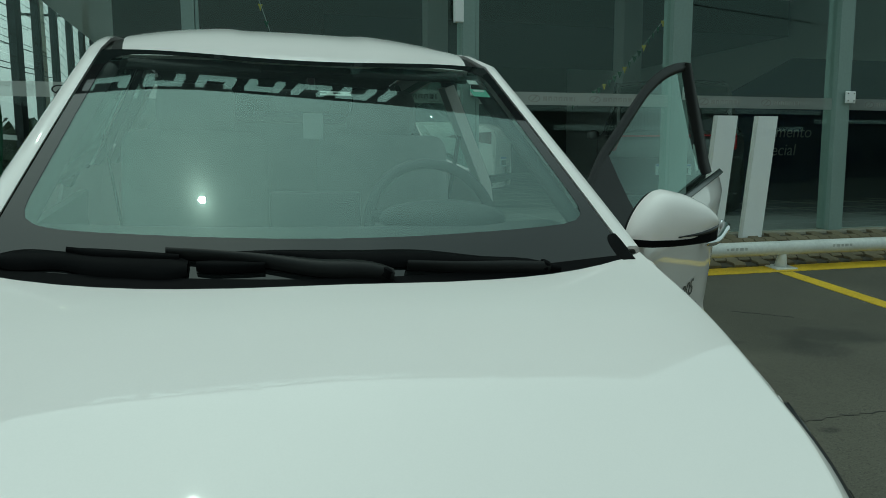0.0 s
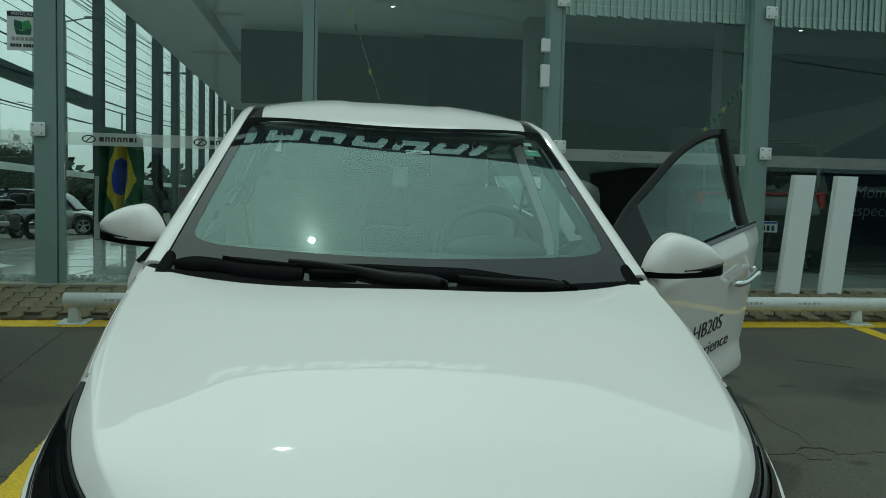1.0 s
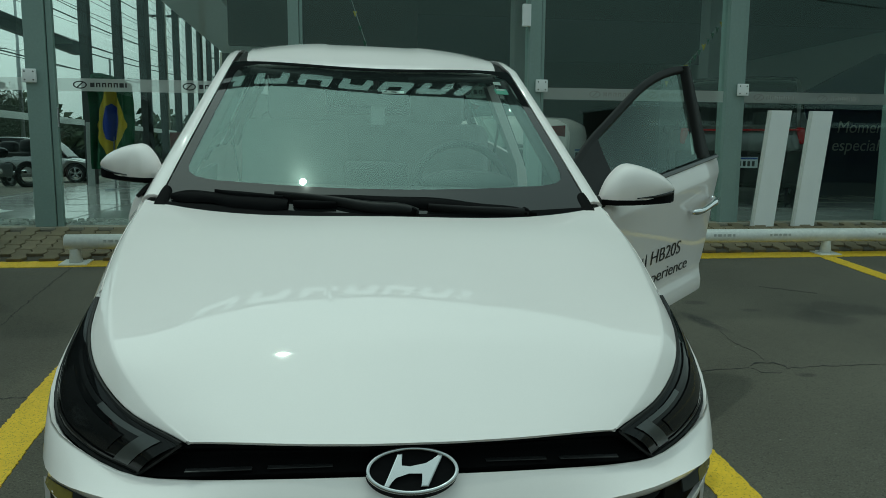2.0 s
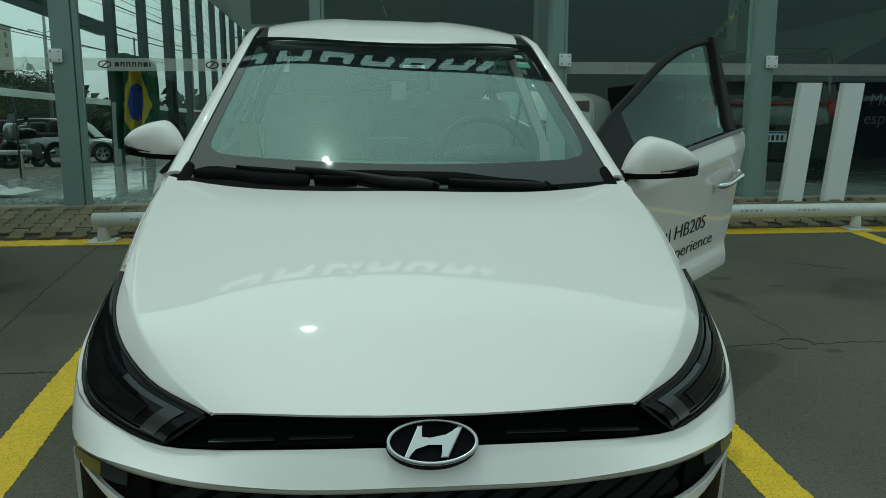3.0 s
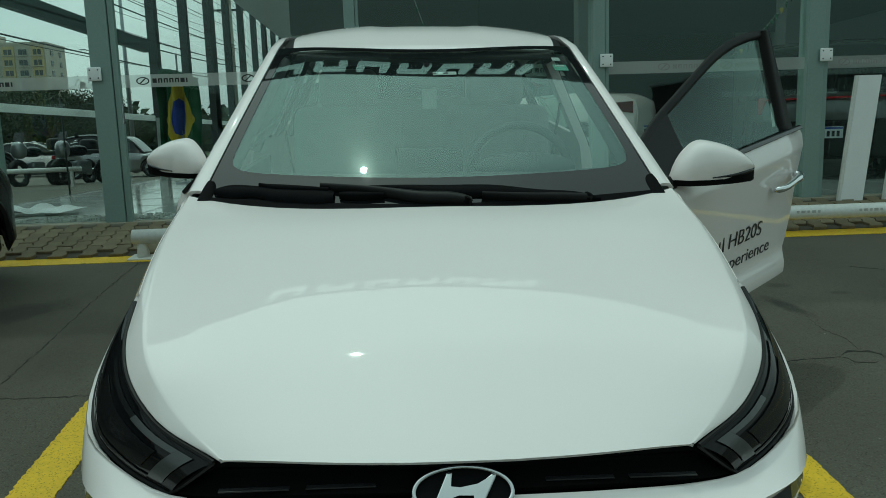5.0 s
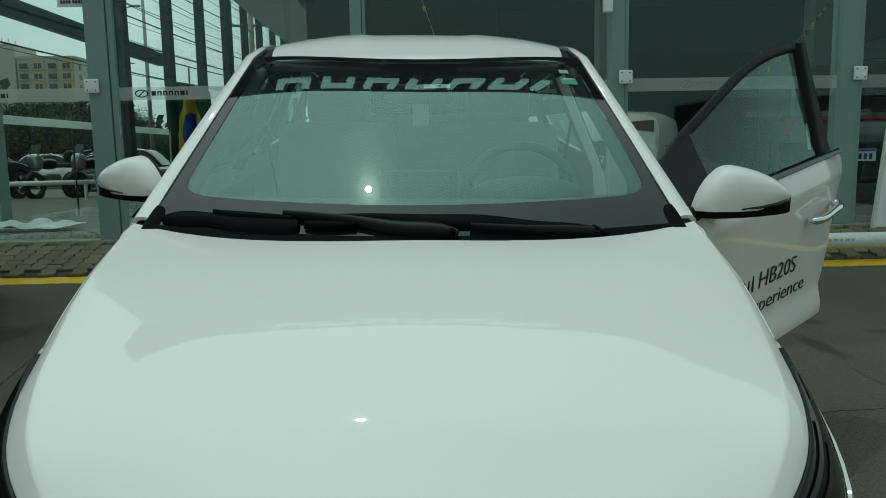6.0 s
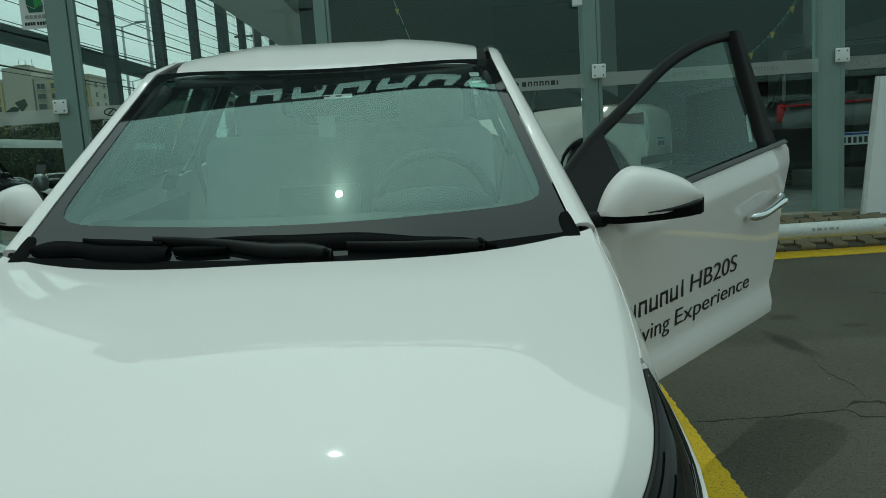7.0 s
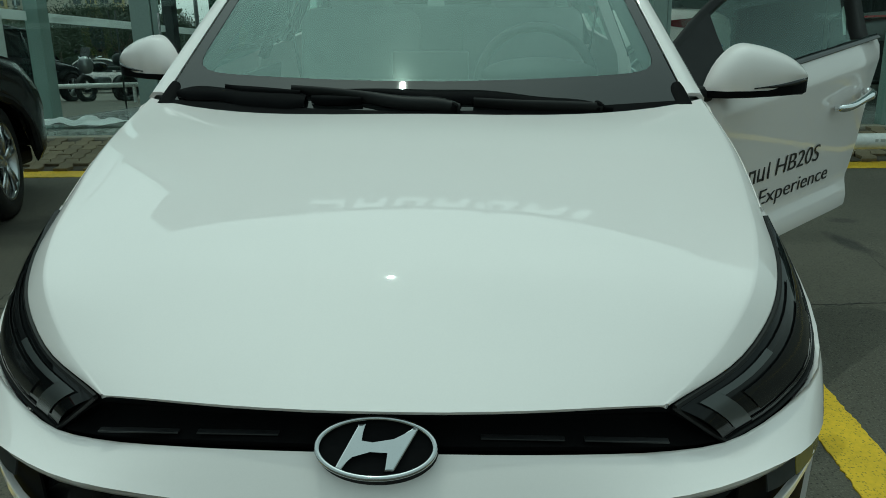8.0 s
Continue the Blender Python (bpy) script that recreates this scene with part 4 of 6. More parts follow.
# mirrors
def mirror_shell(parent, m, size=1.0):
    """A mirror whose shell rises steeply beside the car and slopes outwards to a rounded tip; x points outwards."""
    def depth(k):
        return float(np.interp(k, [0, 0.05, 0.15, 0.35, 0.6, 0.8, 0.93, 1], [0.018, 0.045, 0.07, 0.082, 0.078, 0.064, 0.044, 0.02]))

    def foot(k):
        return -0.036 + float(np.interp(k, [0, 0.55, 0.68, 0.8, 1], [0.0, 0.001, 0.012, 0.025, 0.029]))

    ks, rows = np.linspace(0, 1, 27), []
    tops = spline([(0, 0.0, 0.0), (0.03, 0, 0.04), (0.09, 0, 0.078), (0.17, 0, 0.108), (0.25, 0, 0.127), (0.33, 0, 0.134), (0.45, 0, 0.13), (0.65, 0, 0.113), (0.82, 0, 0.089), (0.94, 0, 0.062), (1, 0, 0.038)], 60)
    for k in ks:
        z0, z1 = foot(k), max(-0.045 + float(np.interp(k, tops[:, 0], tops[:, 2])), foot(k) + 0.003)
        rows.append([(-0.15 + 0.3 * k, -depth(k) * max(0.0, math.cos(a)) ** 0.7 if a > 0 else -depth(k) * (0.93 + 0.07 * math.cos(a)), z0 + (z1 - z0) * (0.35 * (1 + a / (math.pi / 2)) if a < 0 else 0.35 + 0.65 * math.sin(a))) for a in np.linspace(-math.pi / 2, math.pi / 2, 17)])
    sh = part("mirror", sheet(rows, -0.004), WHITE_PAINT, parent, "white mirror shell", True)
    sh.matrix_basis = m @ Matrix.Scale(size, 4)
    part("mirror_back", sheet([[(r[0][0], 0.004, r[0][2] + (r[-1][2] - r[0][2]) * k) for k in (0, 0.5, 1)] for r in rows], 0.01), BLACK_PLASTIC, sh)
    part("mirror_base", sheet([[(-0.152 + 0.306 * k, -depth(k) * c, z) for c, z in ((0.93, foot(k) + 0.001), (1.0, foot(k) - 0.001), (1.0, -0.05), (0.9, -0.058 + 0.006 * k), (0.5, -0.061 + 0.006 * k), (0.0, -0.061), (0.0, -0.04))] for k in np.linspace(0.0, 1.0, 20)], -0.004), WIPER_BLACK, sh, "black mirror underside", False)
    part("mirror_foot", box((0.09, 0.05, 0.045), (-0.17, 0.0, -0.05), 0.014, None, None, 3), BLACK_PLASTIC, sh, "", True)
    part("turn_lamp", sheet([[(x, -depth((x + 0.15) / 0.3) - o, z0 + h) for o, h in ((0.001, -w), (0.005, -w * 0.6), (0.005, w * 0.6), (0.0, w))] for x, z0, w in spline([(-0.035, -0.028, 0.001), (0.02, -0.025, 0.004), (0.08, -0.02, 0.006), (0.13, -0.013, 0.007), (0.149, -0.011, 0.006)], 16)], 0.003), BLACK_GLOSS, sh, "dark turn lamp strip", True)
    part("mirror_glass", box((0.19, 0.006, 0.075), (-0.015, 0.014, 0.006), 0.002), CHROME, sh, "mirror glass")
    return sh


# doors
def door_sheet(u0, u1, z0, z1, prof, nu=14, nz=9, thick=0.03):
    return sheet([[(u, prof(z), z) for z in np.linspace(z0(u), z1(u), nz)] for u in np.linspace(u0, u1, nu)], -thick)


def door_prof(z):
    """How far the outer skin stands out, by height."""
    return -float(np.interp(z, [0.36, 0.40, 0.43, 0.49, 0.62, 0.72, 0.82, 0.865, 0.9, 0.94, 0.97, 1.03, 1.2, 1.45], [0.012, 0.02, 0.019, -0.002, 0.0064, 0.0144, 0.0224, 0.026, 0.017, 0.0, -0.028, -0.054, -0.081, -0.118]))


def front_door(label, m, flip):
    """A front door: u runs from its hinge to its rear edge, the outer skin looks along -v."""
    dr = part("door", door_sheet(0.02, 1.2, lambda u: 0.365, lambda u: 0.955 + 0.065 * u, lambda z: 0.0, 2, 2, 0.01), CABIN_DARK, sedan, label)
    dr.data.clear_geometry()
    dr.matrix_basis = m
    rear = lambda z: float(np.interp(z, [0.36, 0.392, 0.48, 0.555, 0.65, 0.752, 0.87, 0.91, 0.965], [1.05, 1.056, 1.083, 1.152, 1.173, 1.168, 1.235, 1.272, 1.25]))
    skin = []
    zs = [0.392, 0.40, 0.42, 0.435, 0.455, 0.478, 0.492, 0.52, 0.6, 0.7, 0.77, 0.81, 0.84, 0.856, 0.868, 0.885, 0.91, 0.942]
    for z in zs:
        skin.append([(u, door_prof(z) + 0.012 * max(0, (u - 0.95) / 0.2) ** 2, z + (0.065 * u) * min(1.0, max(0.0, (z - 0.42) / 0.44))) for u in np.linspace(0.0, 1.0, 18) * rear(z)])
        u, v, zz = skin[-1][0]
        skin[-1] = [(u - 0.05, v + 0.075, zz), (u - 0.022, v + 0.03, zz), (u - 0.006, v + 0.004, zz)] + skin[-1]
    part("door_skin", sheet(skin), WHITE_PAINT, dr, "white door skin", True)
    part("door_lining", sheet([[(u, 0.085 + (0.02 if 0.55 < z < 0.8 else 0), z) for u in np.linspace(0.06, rear(z) - 0.06, 8)] for z in np.linspace(0.4, 0.93, 12)], 0.03), CABIN_DARK, dr, "dark door lining", True)
    # the closed door leans in with the cabin; the open one hangs steeper
    skin_v = lambda z: door_prof(z) + (float(np.interp(z, [0.97, 1.03, 1.07, 1.2, 1.45], [0.0, 0.048, 0.069, 0.099, 0.162])) if flip else 0.0)
    closed = [(u, skin_v(z), z) for u, z in ((-0.04, 1.03), (0.02, 1.071), (0.128, 1.128), (0.275, 1.206), (0.44, 1.282), (0.66, 1.356), (0.965, 1.43), (1.16, 1.455), (1.374, 1.464))]
    swung = [(-0.161, 0.118, 0.995), (-0.013, 0.139, 1.065), (0.133, 0.158, 1.137), (0.285, 0.16, 1.209), (0.435, 0.16, 1.282), (0.583, 0.158, 1.351), (0.775, 0.15, 1.411), (0.92, 0.142, 1.436), (1.06, 0.135, 1.447)]
    top = spline(closed if flip else swung, 34)

    def pane_v(u, z):
        """How far in the glass stands at a place between the belt and the frame."""
        k = (z - 0.945 - 0.07 * u) / max(0.02, float(np.interp(u, top[:, 0], top[:, 2])) - 0.945 - 0.07 * u)
        return skin_v(z) if flip else 0.035 + (float(np.interp(u, top[:, 0], top[:, 1])) - 0.035) * min(1.0, max(0.0, k)) ** 0.8

    frame_rows = []
    for u, v, z in top:
        frame_rows.append([(u, v + 0.012, z + 0.002), (u, v, z), (u + 0.002, v + 0.002, z - 0.005), (u + 0.004, v - 0.003, z - 0.009), (u + 0.011, v + 0.001, z - 0.028), (u + 0.012, v + 0.01, z - 0.029)])
    part("window_frame", sheet(frame_rows, 0.003), BLACK_PLASTIC, dr, "black window frame", True)
    ua, ub, uc, ud, zr = (1.085, 0.145, 1.243, 0.128, 1.462) if flip else (1.072, -0.072, 1.206, -0.146, 1.446)
    back_v = lambda z: skin_v(z) if flip else float(np.interp(z, [1.02, 1.038, 1.445], [0.05, 0.057, 0.135]))
    rear_rows = [[(ua + ub * k, back_v(z) + 0.02, z), (ua + 0.005 + ub * k, back_v(z), z), ((ua + uc + (ub + ud) * k) / 2, back_v(z) - 0.003, z), (uc + ud * k, back_v(z), z), (uc + 0.002 + ud * k, back_v(z) + 0.03, z)] for k, z in zip(np.linspace(0, 1, 9), np.linspace(1.02, zr, 9))]
    part("window_frame", sheet(rear_rows, 0.01), BLACK_PLASTIC, dr, "black window frame", True)
    part("sail_panel", sheet([[(u, pane_v(u, z) + 0.004, z) for z in np.linspace(0.945 + 0.02 * max(0, u), zt, 4)] for u, zt in (((-0.03, 1.02), (0.01, 1.06), (0.09, 1.11), (0.15, 1.15)) if flip else ((-0.13, 0.985), (-0.05, 1.035), (0.07, 1.095), (0.19, 1.15)))], 0.012), BLACK_PLASTIC, dr, "", True)
    part("belt_strip", sheet([[(u, skin_v(z) - o, z + 0.07 * u) for z, o in ((0.938, 0.002), (0.943, 0.007), (0.956, 0.004))] for u in np.linspace(0.1, 1.25 if flip else 1.2, 12)], 0.008), BLACK_GLOSS, dr, "", True)
    pane = []
    for k in np.linspace(0, 1, 18):
        u = 0.1 + 1.13 * k if flip else 0.1 + 0.95 * k
        zt = float(np.interp(u, top[:, 0], top[:, 2])) - 0.025
        pane.append([(u, pane_v(u, z) + 0.012, z) for z in np.linspace(0.945 + 0.07 * u, zt, 10)])
    glazing("window_glass", sheet(pane[::-1], -0.004, None, 1), CAR_GLASS, dr, None, "tinted door glass", True)
    # white strip in place of the light caught along the run channel
    run = [(1.042 + 0.175 * k, skin_v(1.035 + 0.355 * k) + 0.02, 1.035 + 0.355 * k) if flip else (1.022 + 0.073 * k, 0.067 + 0.086 * k, 1.04 + 0.331 * k) for k in np.linspace(0, 1, 6)]
    part("edge_glint", sheet([[(u, v, z), (u + 0.016, v, z)] for u, v, z in run], 0.006), PAPER, dr, "pale strip for the light on the run channel")
    hz = 0.815
    h = part("door_handle", tube([(0.8 + 0.272 * t, -0.026 - 0.04 * (1 - (2 * t - 1) ** 6), hz - 0.016 + 0.038 * t) for t in np.linspace(0, 1, 16)], [0.012, 0.014, 0.014, 0.014, 0.014, 0.014, 0.014, 0.014, 0.014, 0.015, 0.016, 0.017, 0.018, 0.018, 0.017, 0.014], 10), CHROME, dr, "chrome door handle", True)
    part("handle_cup", ball((0.15, 0.012, 0.1), (0.94, -0.012, hz + 0.004)), WHITE_PAINT, dr, "", True)
    part("keyhole_cover", ball((0.045, 0.03, 0.04), (1.058, -0.04, hz + 0.019)), CHROME, dr, "", True)
    return dr


DOOR_E, DOOR_N = Vector((0.715, 0.699, 0)), Vector((0.699, -0.715, 0))
door_m = Matrix((DOOR_E, -DOOR_N, Vector((0, 0, 1)))).transposed().to_4x4()
door_m.translation = DOOR_E * 1.56 + DOOR_N * -0.395
driver_door = front_door("driver door, swung wide open", BODY.inverted() @ door_m, False)
mirror_shell(driver_door, door_m.inverted() @ Matrix.Translation((0.935, 1.37, 0.983)) @ Matrix.Rotation(radians(6), 4, "Z"), 0.96)
left_m = Matrix(((0, 1, 0, -0.815), (1, 0, 0, 1.385), (0, 0, 1, 0), (0, 0, 0, 1)))
front_door("closed passenger door", left_m, True)
mirror_shell(sedan, Matrix.Translation((-0.838, 1.48, 1.03)) @ Matrix.Diagonal((-1, 1, 1, 1)) @ Matrix.Rotation(radians(28), 4, "Z"), 0.84)
# lettering on the open door, climbing with the belt line
tm = Matrix(((1, 0, 0, 0), (0, 0, -1, 0), (0, 1, 0, 0), (0, 0, 0, 1)))
cap_cu = writing("cap", "H", 1.0, Matrix(), INK)
CAP_H = max(v.co.y for v in cap_cu.data.vertices)
bpy.data.objects.remove(cap_cu)


def door_word(text, u0, u1, z, cap):
    """A word on the door's skin from u0 to u1 along it, its capitals cap high."""
    w = writing("lettering", text, 1.0, Matrix(), INK, driver_door, "black lettering", 0.02, thin=0.006)
    xs_ = [v.co.x for v in w.data.vertices]
    kx, kz = (u1 - u0) / (max(xs_) - min(xs_)), cap / CAP_H
    for v in w.data.vertices:
        zz = z + v.co.y * kz
        v.co = (u0 + (v.co.x - min(xs_)) * kx, door_prof(zz) - 0.0015 - 0.03 * v.co.z, zz)


door_word("HB20S", 0.425, 0.762, 0.618, 0.06)
door_word("Driving", 0.0, 0.299, 0.529, 0.053)
door_word("Experience", 0.336, 0.882, 0.529, 0.053)
for i in range(6):
    bm = bmesh.new()
    u0, z0, h = 0.052 + 0.062 * i, 0.618, 0.045
    for du, dz, w, hh in ((0.0, h / 2, 0.0085, h), (0.036, h / 2, 0.0085, h), (0.018, h - 0.004 if i % 2 else 0.004, 0.036, 0.008)) if i < 5 else ((0.008, 0.028, 0.0085, 0.056),):
        box((w, 0.003, hh), (u0 + du, door_prof(z0 + dz) - 0.0008, z0 + dz), 0, None, bm)
    part("brand_shape", bm, INK, driver_door, "black block shape")

# glasshouse, rear and cabin
for d in (-1, 1):
    for y0, y1 in ((1.45, 2.42), (2.5, 3.3)) if d < 0 else ((2.5, 3.3),):
        g = []
        for y in np.linspace(y0, y1, 10):
            e = [float(np.interp(y, spline(R_E, 30)[:, 1], spline(R_E, 30)[:, k])) for k in (0, 2)]
            zt = min(e[1] - 0.05, 0.99 + (y - 1.42) * 0.62)
            b, zb = side_top(y)
            g.append([(d * (b - 0.005 + (e[0] + 0.035 - b) * (z - zb) / (e[1] - 0.06 - zb)), y, z) for z in np.linspace(zb + 0.005, max(zt, zb + 0.02), 6)])
        glazing("side_window", sheet(g if d < 0 else g[::-1], -0.004, None, 1), CAR_GLASS, sedan, None, "tinted side window", True)
    for y0, y1 in ((2.42, 2.5), (3.3, 3.42)):
        part("side_pillar", sheet([[(d * (side_top(y)[0] - 0.002 - 0.19 * (z - 0.98) / 0.42), y, z) for z in np.linspace(0.97, 1.4, 6)] for y in (y0, (y0 + y1) / 2, y1)], 0.03 * d), BLACK_PLASTIC, sedan, "", True)
part("rear_window", sheet([[(s * (0.55 + 0.06 * v), 3.37 + 0.55 * v + 0.02 * s * s, 1.4 - 0.3 * v - 0.03 * s * s) for s in np.linspace(-1, 1, 13)] for v in np.linspace(0, 1, 8)], 0.005), DARK_GLASS, sedan, "dark rear window", True)
part("boot_lid", sheet([[(s * (0.66 - 0.12 * v), 3.93 + 0.42 * v - 0.05 * s * s, 1.09 - 0.02 * v - 0.03 * s * s) for s in np.linspace(-1, 1, 13)] for v in np.linspace(0, 1, 6)], 0.01), WHITE_PAINT, sedan, "", True)
part("rear_panel", sheet([[(s * 0.62, 4.37 - 0.05 * s * s + 0.02 * math.sin(v * 3), 1.07 - 0.8 * v) for s in np.linspace(-1, 1, 13)] for v in np.linspace(0, 1, 10)], 0.01), WHITE_PAINT, sedan, "", True)
for d in (-1, 1):
    part("tail_lamp", box((0.3, 0.05, 0.11), (d * 0.5, 4.345, 0.93), 0.02), RED_LAMP, sedan, "red tail lamp", True)
part("underbody", box((1.42, 3.7, 0.1), (0, 2.2, 0.25), 0.03), BLACK_PLASTIC, sedan)
part("engine_bay", box((1.3, 0.75, 0.25), (0, 0.62, 0.42), 0.05), BLACK_PLASTIC, sedan)


def wheel(parent, x, y, r, out, turn=0.0, m=Matrix()):
    k = m @ Matrix.Translation((x, y, r)) @ Matrix.Rotation(radians(turn), 4, "Z") @ Matrix.Diagonal((out, 1, 1, 1))
    w = 0.1
    ty = part("wheel", lathe([(r * 0.68, w), (r * 0.8, w + 0.012), (r * 0.95, w), (r, w * 0.7), (r, -w * 0.7), (r * 0.95, -w), (r * 0.68, -w)], 40, k), RUBBER, parent, "black tyre on an alloy rim", True)
    part("rim", lathe([(r * 0.69, w), (r * 0.66, w + 0.006), (r * 0.63, w - 0.01), (r * 0.6, 0.02), (r * 0.6, -w)], 36, k), ALLOY, ty, "alloy rim", True)
    part("hub", lathe([(0.001, w - 0.005), (0.04, w - 0.008), (0.06, w - 0.03), (0.06, 0.0)], 18, k), ALLOY, ty, "", True)
    for i in range(5):
        a = i * 2 * math.pi / 5 + 0.3
        for da in (-0.17, 0.17):
            p0, p1 = Vector((w - 0.02, math.cos(a) * 0.045, math.sin(a) * 0.045)), Vector((w - 0.012, math.cos(a + da) * r * 0.63, math.sin(a + da) * r * 0.63))
            part("spoke", tube([k @ p0, k @ ((p0 + p1) / 2 + Vector((0.008, 0, 0))), k @ p1], [0.02, 0.016, 0.014], 6), ALLOY, ty, "", True)
    return ty


for x, y in ((-0.72, 0.87), (0.72, 0.87), (-0.72, 3.4), (0.72, 3.4)):
    wheel(sedan, x, y, 0.305, math.copysign(1, x), 0.0, BODY.inverted())

part("cabin_floor", box((1.36, 2.3, 0.06), (0, 2.4, 0.34), 0.01), CABIN_DARK, sedan)
dash = part("dashboard", sheet([[(s * 0.66, 1.16 + 0.09 * s * s + 0.42 * v, 0.945 + 0.035 * math.sin(v * 2.2) - (0.25 * max(0, v - 0.75)) ) for s in np.linspace(-1, 1, 21)] for v in np.linspace(0, 1.05, 12)] + [[(s * 0.66, 1.6, 0.6) for s in np.linspace(-1, 1, 21)]], -0.02), CABIN_DARK, sedan, "dark dashboard", True)
part("touch_screen", box((0.24, 0.02, 0.13), (0.0, 1.6, 0.985), 0.006, Matrix.Rotation(radians(-12), 4, "X")), CABIN_DARK, dash, "black screen")
part("instrument_hood", ball((0.36, 0.2, 0.1), (0.34, 1.55, 0.985)), CABIN_DARK, dash, "", True)
sw_m = Matrix.Translation((0.34, 1.66, 0.95)) @ Matrix.Rotation(radians(-26), 4, "X")
sw = part("steering_wheel", tube([sw_m @ Vector((0.185 * math.cos(a), 0, 0.185 * math.sin(a))) for a in np.linspace(0, 2 * math.pi, 41)], 0.016, 10, cap=False), CABIN_DARK, sedan, "dark steering wheel", True)
part("airbag_pad", ball((0.16, 0.06, 0.13), tuple(sw_m.translation), 0.7, None, Matrix.Rotation(radians(-26), 4, "X")), CABIN_DARK, sw, "", True)
for a in (0.15, 2.99, 4.71):
    part("wheel_spoke", tube([sw_m @ Vector((0.06 * math.cos(a), 0, 0.06 * math.sin(a))), sw_m @ Vector((0.18 * math.cos(a), 0, 0.18 * math.sin(a)))], 0.018, 8), CABIN_DARK, sw)


def seat(x, y, w):
    st = part("seat", box((w, 0.52, 0.16), (x, y, 0.52), 0.06, None, None, 4), CABIN_GREY, sedan, "grey cloth seat", True)
    part("backrest", box((w, 0.16, 0.62), (x, y + 0.33, 0.86), 0.065, Matrix.Rotation(radians(-16), 4, "X"), None, 4), CABIN_GREY, st, "", True)
    if w < 0.7:
        part("headrest", box((0.27, 0.1, 0.18), (x, y + 0.45, 1.24), 0.045, Matrix.Rotation(radians(-12), 4, "X"), None, 4), CABIN_GREY, st, "", True)
        for k in (-0.06, 0.06):
            part("headrest_post", tube([(x + k, y + 0.41, 1.08), (x + k, y + 0.44, 1.2)], 0.007, 6), CHROME, st)
    return st


seat(0.34, 2.05, 0.5)
seat(-0.34, 2.05, 0.5)
seat(0.0, 2.95, 1.2)
part("parcel_shelf", box((1.15, 0.5, 0.03), (0, 3.6, 1.04), 0.01), CABIN_DARK, sedan)
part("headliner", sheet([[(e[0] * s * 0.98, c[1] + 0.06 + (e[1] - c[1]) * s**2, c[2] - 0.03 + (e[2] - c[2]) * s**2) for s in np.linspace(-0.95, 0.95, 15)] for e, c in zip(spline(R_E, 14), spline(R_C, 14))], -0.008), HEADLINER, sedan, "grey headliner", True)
mir = part("inner_mirror", box((0.23, 0.03, 0.065), (0.0, 1.73, 1.285), 0.02, None, None, 3), BLACK_PLASTIC, sedan, "black inner mirror", True)
part("mirror_stem", tube([(0, 1.73, 1.3), (0, 1.745, 1.345)], 0.012, 8), BLACK_PLASTIC, mir)
part("hanging_tag", box((0.055, 0.002, 0.11), (0.01, 1.775, 1.235), 0), WALL_PALE, sedan, "pale paper tag on the inner mirror")
for d in (-1, 1):
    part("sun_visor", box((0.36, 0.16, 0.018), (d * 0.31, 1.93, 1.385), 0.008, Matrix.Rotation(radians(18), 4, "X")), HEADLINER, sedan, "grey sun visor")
    part("pillar_trim", tube([Vector(ws_point(d * 0.97, v)) + Vector((0, 0.05, -0.04)) for v in np.linspace(0.1, 0.98, 8)], 0.02, 8), CABIN_DARK, sedan, "", True)
    belt_y = 2.46
    part("seat_belt", sheet([[(d * (0.66 - 0.1 * k), belt_y - 0.03, 1.25 - 0.75 * k), (d * (0.66 - 0.1 * k), belt_y + 0.02, 1.25 - 0.75 * k)] for k in np.linspace(0, 1, 5)], 0.002), CABIN_DARK, sedan)
part("door_opening_pillar", sheet([[(0.775 - 0.19 * (z - 0.98) / 0.42 if z > 0.98 else 0.79, y, z) for z in np.linspace(0.36, 1.36, 9)] for y in (2.4, 2.45, 2.5)], 0.04), WHITE_PAINT, sedan, "white centre pillar of the open doorway", True)
part("hinge_pillar", sheet([[(0.76, y, z) for z in np.linspace(0.36, 0.95, 6)] for y in (1.36, 1.42)], 0.05), WHITE_PAINT, sedan, "", True)
for z in (0.5, 0.78):
    part("door_hinge", box((0.09, 0.06, 0.05), (0.8, 1.41, z), 0.008), WHITE_PAINT, sedan)

